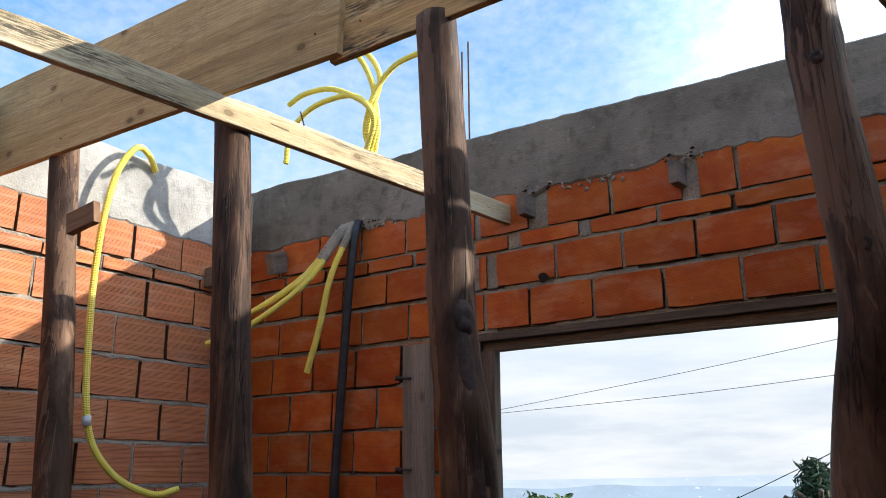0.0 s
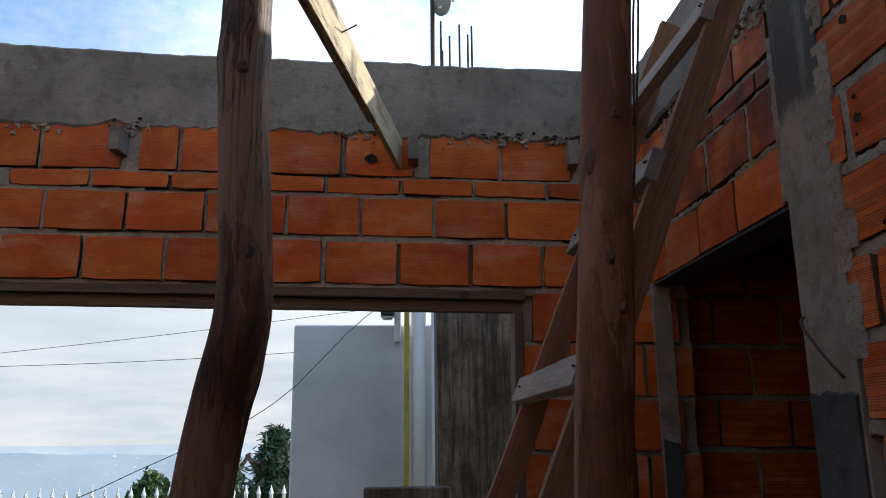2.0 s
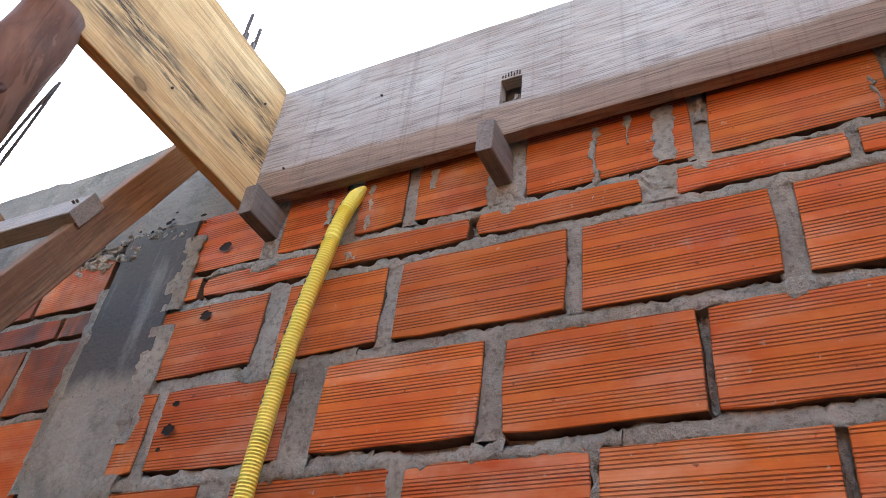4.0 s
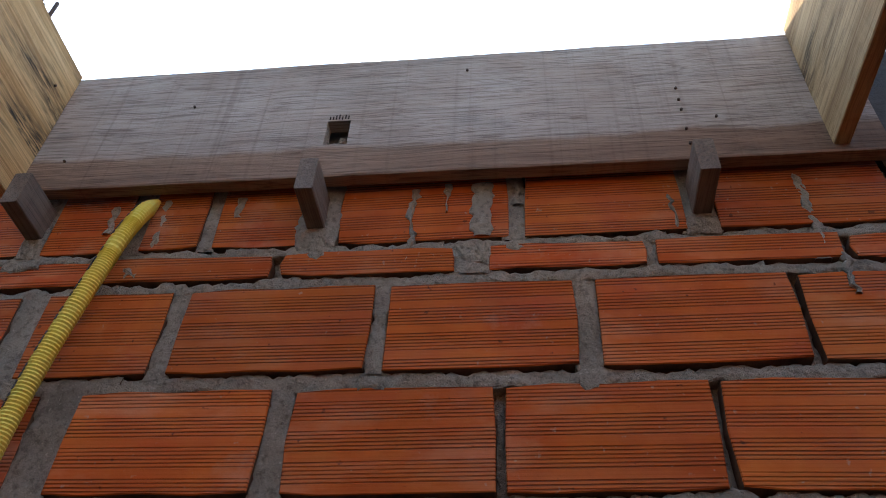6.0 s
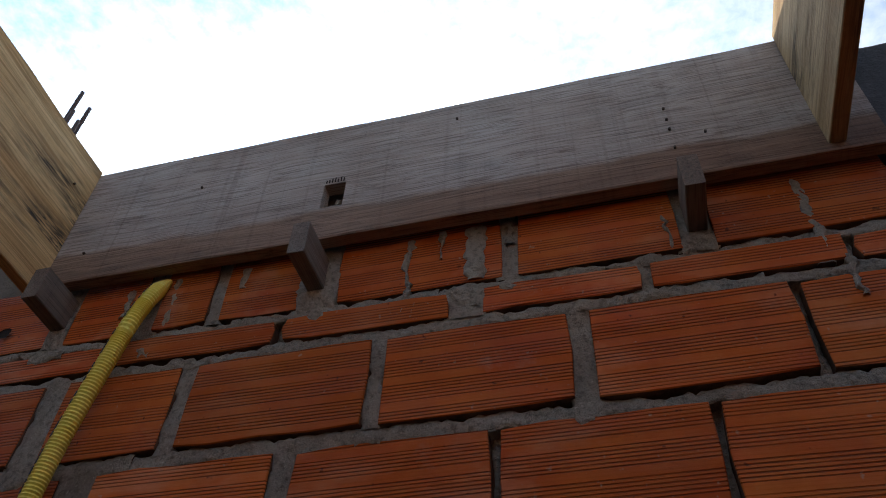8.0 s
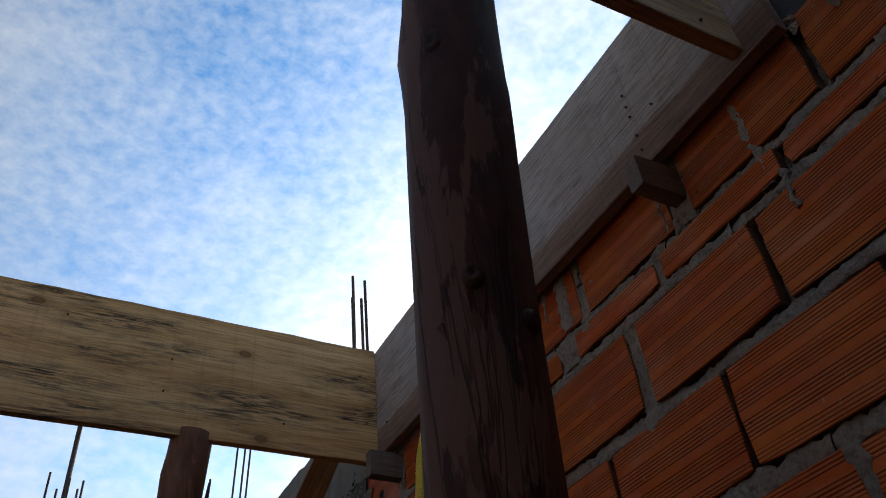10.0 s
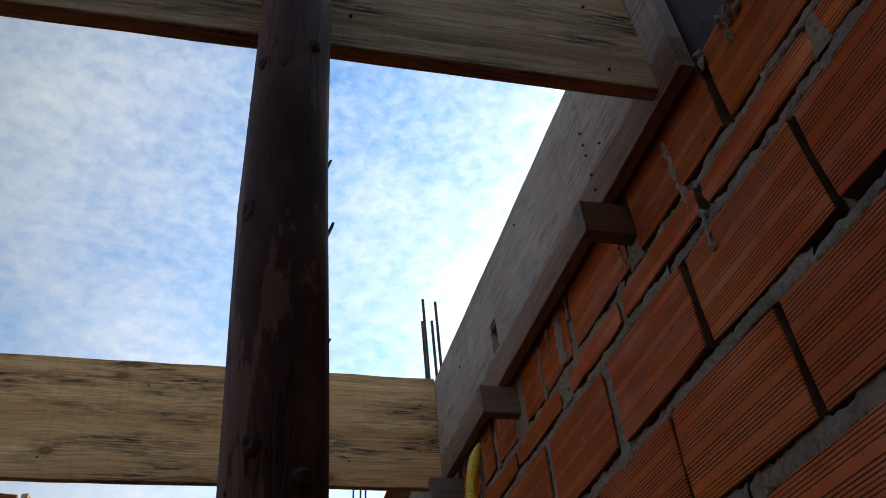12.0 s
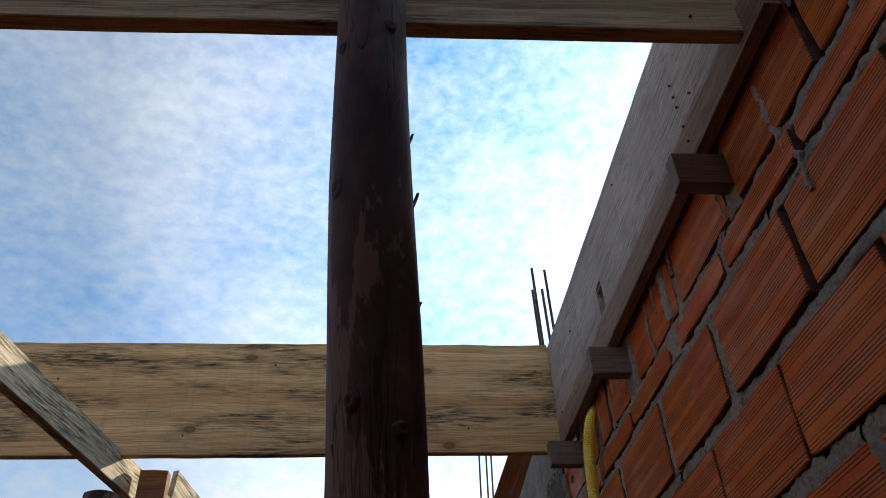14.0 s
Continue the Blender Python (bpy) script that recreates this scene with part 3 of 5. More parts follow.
def board_mesh(length, height, thick, seed=0, rough=0.0017, hole=None):
    """A sawn board centred on its own middle: x along, y through, z up. Uneven edges; hole: (x0, x1, z0, z1) through it."""
    rnd = random.Random(seed)
    xs = list(np.linspace(-length / 2, length / 2, max(3, int(length / 0.09) + 1)))
    zs = [-height / 2, -height / 2 + 0.002, 0.0, height / 2 - 0.002, height / 2]
    if hole:
        xs = sorted([x for x in xs if not hole[0] - 0.01 < x < hole[1] + 0.01] + [hole[0], hole[1]])
        zs = sorted([-height / 2, -height / 2 + 0.004, hole[2], hole[3], height / 2 - 0.004, height / 2])
    bm = bmesh.new()
    top = [rnd.uniform(-rough, rough) for _ in xs]
    bot = [rnd.uniform(-rough, rough) * 0.6 for _ in xs]
    sheets = []
    for y in (-thick / 2, thick / 2):
        grid = []
        for i, x in enumerate(xs):
            col = []
            for j, z in enumerate(zs):
                edge = j in (0, len(zs) - 1)
                zz = z + (top[i] if j >= len(zs) - 2 else bot[i] if j <= 1 else 0)
                col.append(bm.verts.new((x, y * (0.88 if edge else 1.0), zz)))
            grid.append(col)
        sheets.append(grid)

    def inside(i, j):
        return hole and hole[0] <= xs[i] < hole[1] - 1e-6 and hole[2] <= zs[j] < hole[3] - 1e-6

    nx, nz = len(xs), len(zs)
    for g in sheets:
        for i in range(nx - 1):
            for j in range(nz - 1):
                if not inside(i, j):
                    bm.faces.new((g[i][j], g[i + 1][j], g[i + 1][j + 1], g[i][j + 1]))
    a, b = sheets
    for i in range(nx - 1):
        for j in (0, nz - 1):
            bm.faces.new((a[i][j], a[i + 1][j], b[i + 1][j], b[i][j]))
    for j in range(nz - 1):
        for i in (0, nx - 1):
            bm.faces.new((a[i][j], a[i][j + 1], b[i][j + 1], b[i][j]))
    if hole:
        for i in range(nx - 1):
            for j in range(nz - 1):
                if inside(i, j):
                    for p, q in (((i, j), (i + 1, j)), ((i + 1, j), (i + 1, j + 1)), ((i + 1, j + 1), (i, j + 1)), ((i, j + 1), (i, j))):
                        bm.faces.new((a[p[0]][p[1]], a[q[0]][q[1]], b[q[0]][q[1]], b[p[0]][p[1]]))
    return bm


def board(name, p0, p1, height, thick, material, label, category="timber board", group="", seed=0, parent=None, hole=None, twist=0.0):
    """A board whose middle line runs from p0 to p1, standing on edge."""
    p0, p1 = Vector(p0), Vector(p1)
    d = (p1 - p0)
    x = d.normalized()
    y = Vector((0, 0, 1)).cross(x)
    y = y.normalized() if y.length > 1e-4 else Vector((0, 1, 0))
    z = x.cross(y)
    m = Matrix.Translation((p0 + p1) / 2) @ Matrix((x, y, z)).transposed().to_4x4() @ pose(0, 0, 0, twist)
    ob = part(name, board_mesh(d.length, height, thick, seed, hole=hole), material, parent, at=m)
    if parent is None:
        tagged(ob, label, category, group)
    elif label:
        ob["label"] = label
    return ob


def nails(parent, places, normal=(0, -1, 0)):
    """Small nail heads on a board, as parts of it; places in the world."""
    for p in places:
        bm = bmesh.new()
        n = Vector(normal)
        add_tube(bm, [Vector(p) - n * 0.004, Vector(p) + n * 0.003], 0.0026, 8)
        ob = part("nail", bm, RUST, parent)
        ob.matrix_parent_inverse = parent.matrix_basis.inverted()


# walls ---------------------------------------------------------------------------------------
def wall_frame(origin, x_axis, y_axis, lean=0.0):
    m = Matrix((Vector(x_axis), Vector(y_axis), Vector((0, 0, 1)))).transposed().to_4x4()
    return Matrix.Translation(origin) @ m @ pose(0, 0, 0, 0, lean, 0)


BRICKS = {}


def brick_mesh(height, material, depth=0.085):
    """One hollow clay brick 0.29 long; its face lies in y = 0. Six uneven variants for each height."""
    key = (round(height, 3), material.name)
    if key not in BRICKS:
        BRICKS[key] = []
        for v in range(6):
            rnd = random.Random(int(height * 1000) + v)
            bm = bmesh.new()
            outline = []
            for u, v2 in ((-1, -1), (-0.45, -1), (0.1, -1), (0.6, -1), (1, -1), (1, 0), (1, 1), (0.5, 1), (0, 1), (-0.55, 1), (-1, 1), (-1, 0.1)):
                corner = abs(u) == 1 and abs(v2) == 1
                cut = rnd.uniform(0.0005, 0.007) if corner else rnd.uniform(-0.0015, 0.0042)
                outline.append((u * 0.145 - math.copysign(cut, u) * (abs(u) == 1), v2 * height / 2 - math.copysign(cut, v2) * (abs(v2) == 1)))
            rings = []
            for inset, y in ((0.0014, rnd.uniform(-0.001, 0.001)), (0.0, -0.0016), (0.0, -depth)):
                rings.append([bm.verts.new((x - math.copysign(min(inset, abs(x)), x), y, z - math.copysign(min(inset, abs(z)), z))) for x, z in outline])
            bm.faces.new(rings[0])
            for r0, r1 in zip(rings, rings[1:]):
                for j in range(12):
                    bm.faces.new((r0[j], r0[(j + 1) % 12], r1[(j + 1) % 12], r1[j]))
            # side faces take the colour painted for joint shade
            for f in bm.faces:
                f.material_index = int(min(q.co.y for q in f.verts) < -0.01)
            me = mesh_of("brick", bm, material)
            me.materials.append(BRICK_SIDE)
            BRICKS[key].append(me)
    return BRICKS[key]


def lay(parent, w, rows, rnd, material=None):
    """Bricks of rows (low, high, [(u0, u1), ...]) as parts of the wall."""
    for low, high, spans in rows:
        for u0, u1 in spans:
            if u1 < u0:
                u0, u1 = u1, u0
            ob = new("brick", rnd.choice(brick_mesh(high - low, material or CLAY)))
            ob.parent = parent
            ob.matrix_basis = (w @ Matrix.Translation(((u0 + u1) / 2, rnd.uniform(-0.003, 0.003), (low + high) / 2))
                               @ pose(0, 0, 0, rnd.uniform(-0.6, 0.6), rnd.uniform(-0.7, 0.7), rnd.uniform(-0.5, 0.5))
                               @ Matrix.Diagonal(((u1 - u0) / 0.29, 1, 1, 1)))


def run(u0, u1, start, rnd, length=0.29, gap=0.008):
    """Spans of a running bond between u0 and u1, its first joint at start."""
    spans, a = [], start
    while a > u0:
        a -= length + gap
    while a < u1:
        lo, hi = max(a, u0), min(a + length, u1)
        if hi - lo > 0.05:
            spans.append((lo + rnd.uniform(-0.004, 0.004), hi + rnd.uniform(-0.004, 0.004)))
        a += length + gap
    return spans


def add_ribbon(bm, w, u0, u1, v0, v1, front, seed, step=0.02, upright=False, lumps=0.62, slope=0.0):
    """A ragged, lumpy strip of mortar between u0..u1 and v0..v1, its face about `front` before the brick faces; slope: how far it falls back at its far side."""
    long0, long1, a, b = (v0, v1, u0, u1) if upright else (u0, u1, v0, v1)
    n = max(3, int((long1 - long0) / step))
    across = (0.0, 0.12, 0.32, 0.52, 0.72, 0.9, 1.0)
    rows = []
    for i in range(n + 1):
        s = long0 + (long1 - long0) * i / n
        k = seed * 7.3 + s * 21
        e0 = noise.noise(Vector((k, 1.7, seed))) * 0.010 + noise.noise(Vector((k * 4, 5.1, seed))) * 0.008 + noise.noise(Vector((k * 11, 2.1, seed))) * 0.004
        e1 = noise.noise(Vector((k, 8.4, seed))) * 0.009 + noise.noise(Vector((k * 4, 3.3, seed))) * 0.008 + noise.noise(Vector((k * 11, 6.1, seed))) * 0.004
        base = front + noise.noise(Vector((k * 1.2, 11.0, seed))) * 0.004
        row = []
        for j, t in enumerate(across):
            c = a - e0 + (b - a + e0 + e1) * t
            edge = j in (0, len(across) - 1)
            y = base - 0.003 * edge - 0.001 * (j in (1, len(across) - 2)) - slope * t * t
            y += lumps * (noise.noise(Vector((k * 2.3, c * 60, seed))) * 0.0035 + noise.noise(Vector((k * 7, c * 190, seed + 3))) * 0.0028)
            row.append((c, y))
        row = [(row[0][0], -0.03), *row, (row[-1][0], -0.03)]
        rows.append([bm.verts.new(w @ Vector((c, y, s) if upright else (s, y, c))) for c, y in row])
    for p, q in zip(rows, rows[1:]):
        for j in range(len(p) - 1):
            bm.faces.new((p[j], p[j + 1], q[j + 1], q[j]))


def pointing(parent, w, rows, limits, rnd, step=0.02, fill=0.6, wide=0.022, recess=0.0):
    """Mortar of the bed joints and of the wider cross joints of a wall."""
    bm = bmesh.new()
    k = 0
    ordered = sorted(rows, key=lambda r: r[0])
    for (l0, h0, _), (l1, h1, s1) in zip(ordered, ordered[1:]):
        if l1 - h0 > 0.06:
            continue
        for a, b in limits(h0):
            u = a
            while u < b:
                e = min(b, u + rnd.uniform(0.12, 0.55))
                gap = rnd.random() < 0.18
                add_ribbon(bm, w, u, e, h0 - 0.005, l1 - 0.008 if gap else l1 + 0.002, rnd.uniform(-0.004, 0.001) - recess, k := k + 1, step, slope=0.011 if gap else rnd.uniform(0.002, 0.008))
                u = e
    for low, high, spans in ordered:
        s = sorted(tuple(sorted(p)) for p in spans)
        for (a0, a1), (b0, b1) in zip(s, s[1:]):
            gap = b0 - a1
            if gap < 0.16:
                full = gap > wide or rnd.random() < fill
                add_ribbon(bm, w, a1 - 0.003 * full, b0 + 0.003 * full, low - 0.005, high + 0.005, rnd.uniform(-0.004, 0.001) - recess if full else rnd.uniform(-0.027, -0.020), k := k + 1, step, True, 0.35 if gap > wide else 0.7)
                if gap > wide and step < 0.01 and rnd.random() < 0.6:
                    mid, half = (a1 + b0) / 2, gap / 2 + rnd.uniform(0.002, 0.014)
                    add_ribbon(bm, w, mid - half, mid + half, low - 0.034, low + rnd.uniform(-0.012, 0.012), rnd.uniform(0.0005, 0.003), k := k + 1, 0.006, False, 0.5, 0.004)
    tagged(part("mortar", bm, MORTAR, parent), kind="stuff")


def core(name, w, pieces, label, depth=0.14, recess=0.028, material=None):
    """The body of a wall in mortar, set back behind the brick faces; pieces are (u0, u1, v0, v1)."""
    bm = bmesh.new()
    for u0, u1, v0, v1 in pieces:
        add_box(bm, (u0, -depth, v0), (u1, -recess, v1), w)
    ob = part(name, bm, material or MORTAR)
    return tagged(ob, label, "wall", kind="structure")


def rough_beam(name, w, u0, u1, v0, v1, depth, parent, seed, front=0.0, label="", ragged=0.02, top=0.012, material=None, rise=0.0):
    """A cast beam or column with uneven top and ragged lower edge; rise: slope of the top past u = -0.4."""
    n = max(4, int((u1 - u0) / 0.03))
    bm = bmesh.new()
    rows = []
    for i in range(n + 1):
        u = u0 + (u1 - u0) * i / n
        lo = v0 + (noise.noise(Vector((u * 6, seed, 0))) * 0.8 + noise.noise(Vector((u * 26, seed, 4))) * 0.6) * ragged
        hi = v1 + rise * max(0.0, u + 0.4) + (noise.noise(Vector((u * 3, seed, 9))) + noise.noise(Vector((u * 17, seed, 7))) * 0.5) * top
        f = front + noise.noise(Vector((u * 2.2, seed, 3))) * 0.004
        g = front + noise.noise(Vector((u * 2.2, seed, 13))) * 0.004
        m1, m2 = lo + (hi - lo) * 0.34, lo + (hi - lo) * 0.7
        pts = [(u, -depth, lo), (u, f - 0.010, lo), (u, f, lo + 0.012), (u, g, m1), (u, f, m2), (u, g, hi - 0.012), (u, g - 0.014, hi), (u, -depth, hi)]
        rows.append([bm.verts.new(w @ Vector(p)) for p in pts])
    m = len(rows[0])
    for a, b in zip(rows, rows[1:]):
        for j in range(m):
            bm.faces.new((a[j], a[(j + 1) % m], b[(j + 1) % m], b[j]))
    bm.faces.new(rows[0])
    bm.faces.new(rows[-1])
    return part(name, bm, material or CONCRETE, parent, label)


W_RIGHT = wall_frame((1.275, 0, 0), (0, 1, 0), (-1, 0, 0))
W_FAR = wall_frame((-1.0, 4.285, 0), (-1, 0, 0), (0, -1, 0), lean=-0.8)
W_LEFT = wall_frame((-3.4, 0, 0), (0, -1, 0), (1, 0, 0))
W_BACK = wall_frame((0, -2.6, 0), (1, 0, 0), (0, 1, 0))

floor = tagged(part("floor", box((-3.5, -2.7, -0.12), (5.0, 4.4, 0.0)), SCREED), "rough grey concrete screed floor of the unfinished room", "floor", kind="structure")

# right-hand wall: joints read course by course from the top, then a plain running bond
rnd = random.Random(11)
r_rows = [
    (2.695, 2.86, [(2.985, 2.755), (2.71, 2.571), (2.523, 2.422), (2.394, 2.244), (2.172, 1.877), (1.846, 1.584), (1.53, 1.244), (1.225, 0.945)]),
    (2.620, 2.677, [(2.985, 2.90), (2.885, 2.60), (2.578, 2.276), (2.258, 1.967), (1.906, 1.657), (1.639, 1.357), (1.341, 1.055), (1.03, 0.74)]),
    (2.431, 2.598, [(2.985, 2.70), (2.645, 2.432), (2.402, 2.093), (2.066, 1.776), (1.743, 1.451), (1.438, 1.145), (1.13, 0.835)]),
    (2.237, 2.405, [(2.985, 2.905), (2.882, 2.587), (2.523, 2.228), (2.19, 1.901), (1.887, 1.604), (1.591, 1.30), (1.285, 0.99)]),
    (2.040, 2.208, [(2.972, 2.735), (2.665, 2.365), (2.343, 2.060), (2.046, 1.760), (1.747, 1.455), (1.44, 1.15), (1.135, 0.84)]),
    (1.842, 2.010, [(2.963, 2.872), (2.852, 2.555), (2.517, 2.229), (2.183, 1.895), (1.88, 1.59), (1.575, 1.285)]),
    (1.644, 1.812, [(2.947, 2.679), (2.601, 2.387), (2.336, 2.035), (2.02, 1.73), (1.715, 1.425)]),
]
for k, row in enumerate(r_rows):
    r_rows[k] = (row[0], row[1], row[2] + run(-2.6, min(min(s) for s in row[2]) - 0.016, 0.5 + 0.15 * k, rnd))
for k in range(8):
    top = 1.614 - 0.198 * k
    r_rows.append((max(top - 0.168, 0.0), top, run(-2.6, 2.965, 2.62 + 0.15 * (k % 2), rnd)))
wall_right = core("wall_right", W_RIGHT, [(-2.6, 2.98, 0, 2.86), (3.17, 4.27, 2.213, 2.80)], "unplastered orange hollow-brick wall with grey mortar and a cast ring beam")
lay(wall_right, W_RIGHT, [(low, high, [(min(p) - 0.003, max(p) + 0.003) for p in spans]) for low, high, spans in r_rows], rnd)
pointing(wall_right, W_RIGHT, r_rows, lambda v: [(-2.6, 2.97)], rnd, step=0.008, fill=0.35)
# over the doorway
d_rows = [
    (2.213, 2.385, [(3.195, 3.49), (3.50, 3.78), (3.79, 4.085), (4.095, 4.268)]),
    (2.405, 2.575, [(3.195, 3.36), (3.375, 3.665), (3.68, 3.97), (3.985, 4.268)]),
    (2.590, 2.650, run(3.195, 4.268, 3.3, rnd)),
    (2.668, 2.80, run(3.195, 4.268, 3.42, rnd)),
]
lay(wall_right, W_RIGHT, d_rows[:1], rnd, CLAY_SMOOTH)
lay(wall_right, W_RIGHT, d_rows[1:], rnd, CLAY_STAINED)
pointing(wall_right, W_RIGHT, d_rows, lambda v: [(3.19, 4.268)], rnd, step=0.02, fill=0.5)
# thin strip added in a dark colour to deepen the shade under the lintel
part("lintel_shade_strip", box((3.178, -0.138, 2.202), (4.268, -0.004, 2.2115), W_RIGHT), RENDER_AND_SHADE, wall_right, "dark strip painted as the shade under the doorway lintel")
rough_beam("column_foot", W_RIGHT, 2.975, 3.168, 0.0, 1.715, 0.14, wall_right, 31, 0.012, "dark damp render at the foot of the column", ragged=0.0, top=0.05, material=RENDER_AND_SHADE)
rough_beam("concrete_column", W_RIGHT, 2.965, 3.175, 0.0, 2.86, 0.14, wall_right, 3, 0.006, "rough grey cast column", ragged=0.0, top=0.0, material=COLUMN)
W_CORNER = wall_frame((0, 4.272, 0), (-1, 0, 0), (0, -1, 0))
rough_beam("column_foot", W_CORNER, -1.34, -1.275, 0.0, 1.60, 0.05, wall_right, 32, 0.008, "dark damp render at the foot of the column", ragged=0.0, top=0.04, material=RENDER_AND_SHADE)
rough_beam("concrete_column", W_CORNER, -1.345, -1.272, 0.0, 2.213, 0.14, wall_right, 4, 0.0, "rough grey cast column", ragged=0.0, top=0.0, material=COLUMN)
# this stretch of the beam has the darker concrete colour
rough_beam("ring_beam", W_RIGHT, -2.6, 1.9, 2.84, 3.18, 0.14, wall_right, 5, -0.004, "dark grey cast ring beam with ragged edges", ragged=0.03, top=0.016, material=DARKBEAM)
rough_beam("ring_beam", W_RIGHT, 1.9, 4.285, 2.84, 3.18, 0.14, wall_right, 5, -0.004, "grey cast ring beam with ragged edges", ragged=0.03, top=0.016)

# far wall with the window opening
F_OPEN = (-0.72 - 1.0, 1.86 - 1.0, 1.0, 2.21)  # in the wall's own u, v
U0, U1 = -(1.40 + 1.0), -(-3.50 + 1.0)
f_rows = [
    (2.668, 2.856, [(-1 - x0, -1 - x1) for x0, x1 in ((-1.59, -1.85), (-1.49, -1.19), (-1.175, -0.875), (-0.80, -0.655), (-0.64, -0.345), (-0.33, -0.01), (0.01, 0.285), (0.35, 0.635), (0.645, 0.935), (0.99, 1.27))] + run(0.88, U1, 1.0, rnd)),
    (2.592, 2.652, [(-1 - x0, -1 - x1) for x0, x1 in ((-1.88, -1.70), (-1.635, -1.34), (-1.285, -0.985), (-0.97, -0.68), (-0.67, -0.375), (-0.36, -0.07), (-0.06, 0.23), (0.24, 0.525), (0.535, 0.825), (0.835, 1.27))] + run(0.90, U1, 0.95, rnd)),
    (2.418, 2.570, [(-1 - x0, -1 - x1) for x0, x1 in ((-1.86, -1.82), (-1.765, -1.465), (-1.455, -1.15), (-1.14, -0.84), (-0.83, -0.535), (-0.525, -0.22), (-0.21, 0.07), (0.08, 0.365), (0.375, 0.655), (0.665, 0.965), (0.975, 1.27))] + run(0.93, U1, 1.12, rnd)),
    (2.223, 2.388, [(-1 - x0, -1 - x1) for x0, x1 in ((-1.825, -1.605), (-1.595, -1.295), (-1.285, -0.985), (-0.975, -0.675), (-0.665, -0.405), (-0.395, -0.07), (-0.055, 0.225), (0.235, 0.51), (0.52, 0.80), (0.81, 1.27))] + run(0.84, U1, 0.98, rnd)),
]
for k in range(11):
    top = 2.195 - 0.2065 * k
    low = max(top - 0.187, 0.0)
    if top <= 0.02:
        break
    side = run(U0, F_OPEN[0], -1.75 + 0.15 * (k % 2), rnd) + run(F_OPEN[1], U1, 1.02 + 0.15 * (k % 2), rnd)
    f_rows.append((low, top, side if low > 0.98 else run(U0, U1, 0.1 + 0.15 * (k % 2), rnd)))
wall_far = core("wall_far", W_FAR, [(U0, F_OPEN[0], 0, 2.86), (F_OPEN[1], U1, 0, 2.86), (F_OPEN[0], F_OPEN[1], 0, 0.98), (F_OPEN[0], F_OPEN[1], 2.21, 2.86)],
                "unplastered orange hollow-brick wall with a wide window opening and a ring beam")
lay(wall_far, W_FAR, [(low - 0.003, high + 0.004, spans) for low, high, spans in f_rows], rnd, CLAY_SMOOTH)
pointing(wall_far, W_FAR, f_rows, lambda v: [(U0, U1)] if v > 2.19 or v < 0.95 else [(U0, F_OPEN[0]), (F_OPEN[1], U1)], rnd, step=0.03, fill=0.8, recess=0.006)
rough_beam("ring_beam", W_FAR, U0, U1, 2.835, 3.165, 0.14, wall_far, 8, 0.006, "grey cast ring beam with a ragged lower edge", ragged=0.035, top=0.014, rise=0.026)

# left-hand wall
l_rows = [(2.672, 2.86, run(-4.285, 2.6, -3.2, rnd)), (2.595, 2.655, run(-4.285, 2.6, -3.33, rnd))]
for k in range(13):
    top = 2.578 - 0.2035 * k
    if top > 0.02:
        l_rows.append((max(top - 0.187, 0.0), top, run(-4.285, 2.6, (-3.60, -3.44)[k % 2], rnd)))
wall_left = core("wall_left", W_LEFT, [(-4.40, 2.6, 0, 2.88)], "unplastered ribbed orange hollow-brick wall, sunlit near its top")
lay(wall_left, W_LEFT, l_rows, rnd, CLAY_PALE)
pointing(wall_left, W_LEFT, l_rows, lambda v: [(-4.285, 2.6)], rnd, step=0.03, fill=0.3)
rough_beam("ring_beam", W_LEFT, -4.285, 2.6, 2.85, 3.235, 0.14, wall_left, 12, 0.004, "pale grey cast ring beam", ragged=0.02, top=0.012, material=LIME)

# behind the camera, and the dark space beyond the doorway
wall_back = core("wall_back", W_BACK, [(-3.4, 1.4, 0, 3.1)], "plain clay-coloured wall that closes the room", recess=0.0, material=CLAY)
W_NEXT = wall_frame((0, 4.40, 0), (-1, 0, 0), (0, -1, 0), lean=-0.8)
n_rows = [(max(2.40 - 0.2065 * k - 0.187, 0), 2.40 - 0.2065 * k, run(-4.6, -1.35, -1.68 - 0.15 * (k % 2), rnd)) for k in range(12)]
wall_next = core("wall_next_room", W_NEXT, [(-4.6, -1.346, 0, 2.9)], "shaded orange hollow-brick wall of the room beyond the doorway")
lay(wall_next, W_NEXT, [r for r in n_rows if r[1] - r[0] > 0.1], rnd)
pointing(wall_next, W_NEXT, n_rows, lambda v: [(-4.6, -1.347)], rnd, step=0.04, fill=0.5)
tagged(part("wall_next_room_side", box((4.6, -2.6, 0), (4.74, 4.6, 2.9)), MORTAR), "grey wall closing the room beyond the doorway", "wall", kind="structure")
tagged(part("wall_next_room_back", box((1.42, -2.74, 0), (4.74, -2.6, 2.9)), MORTAR), "grey wall closing the room beyond the doorway", "wall", kind="structure")
tagged(part("ceiling_next_room", box((1.42, -2.74, 2.9), (4.74, 4.6, 3.0)), CONCRETE), "grey concrete slab over the room beyond the doorway", "ceiling", kind="structure")

# slab out of view, added to cut skylight on the right-hand wall
tagged(part("ceiling", box((-3.54, -2.74, 3.20), (1.415, 0.05, 3.32)), CONCRETE), "unseen concrete slab added to shade the back of the room", "ceiling", kind="structure")

# window frame --------------------------------------------------------------------------------
window = tagged(empty("window_1"), "wide rough wooden window frame without glass, open to the view", "window", kind="structure")


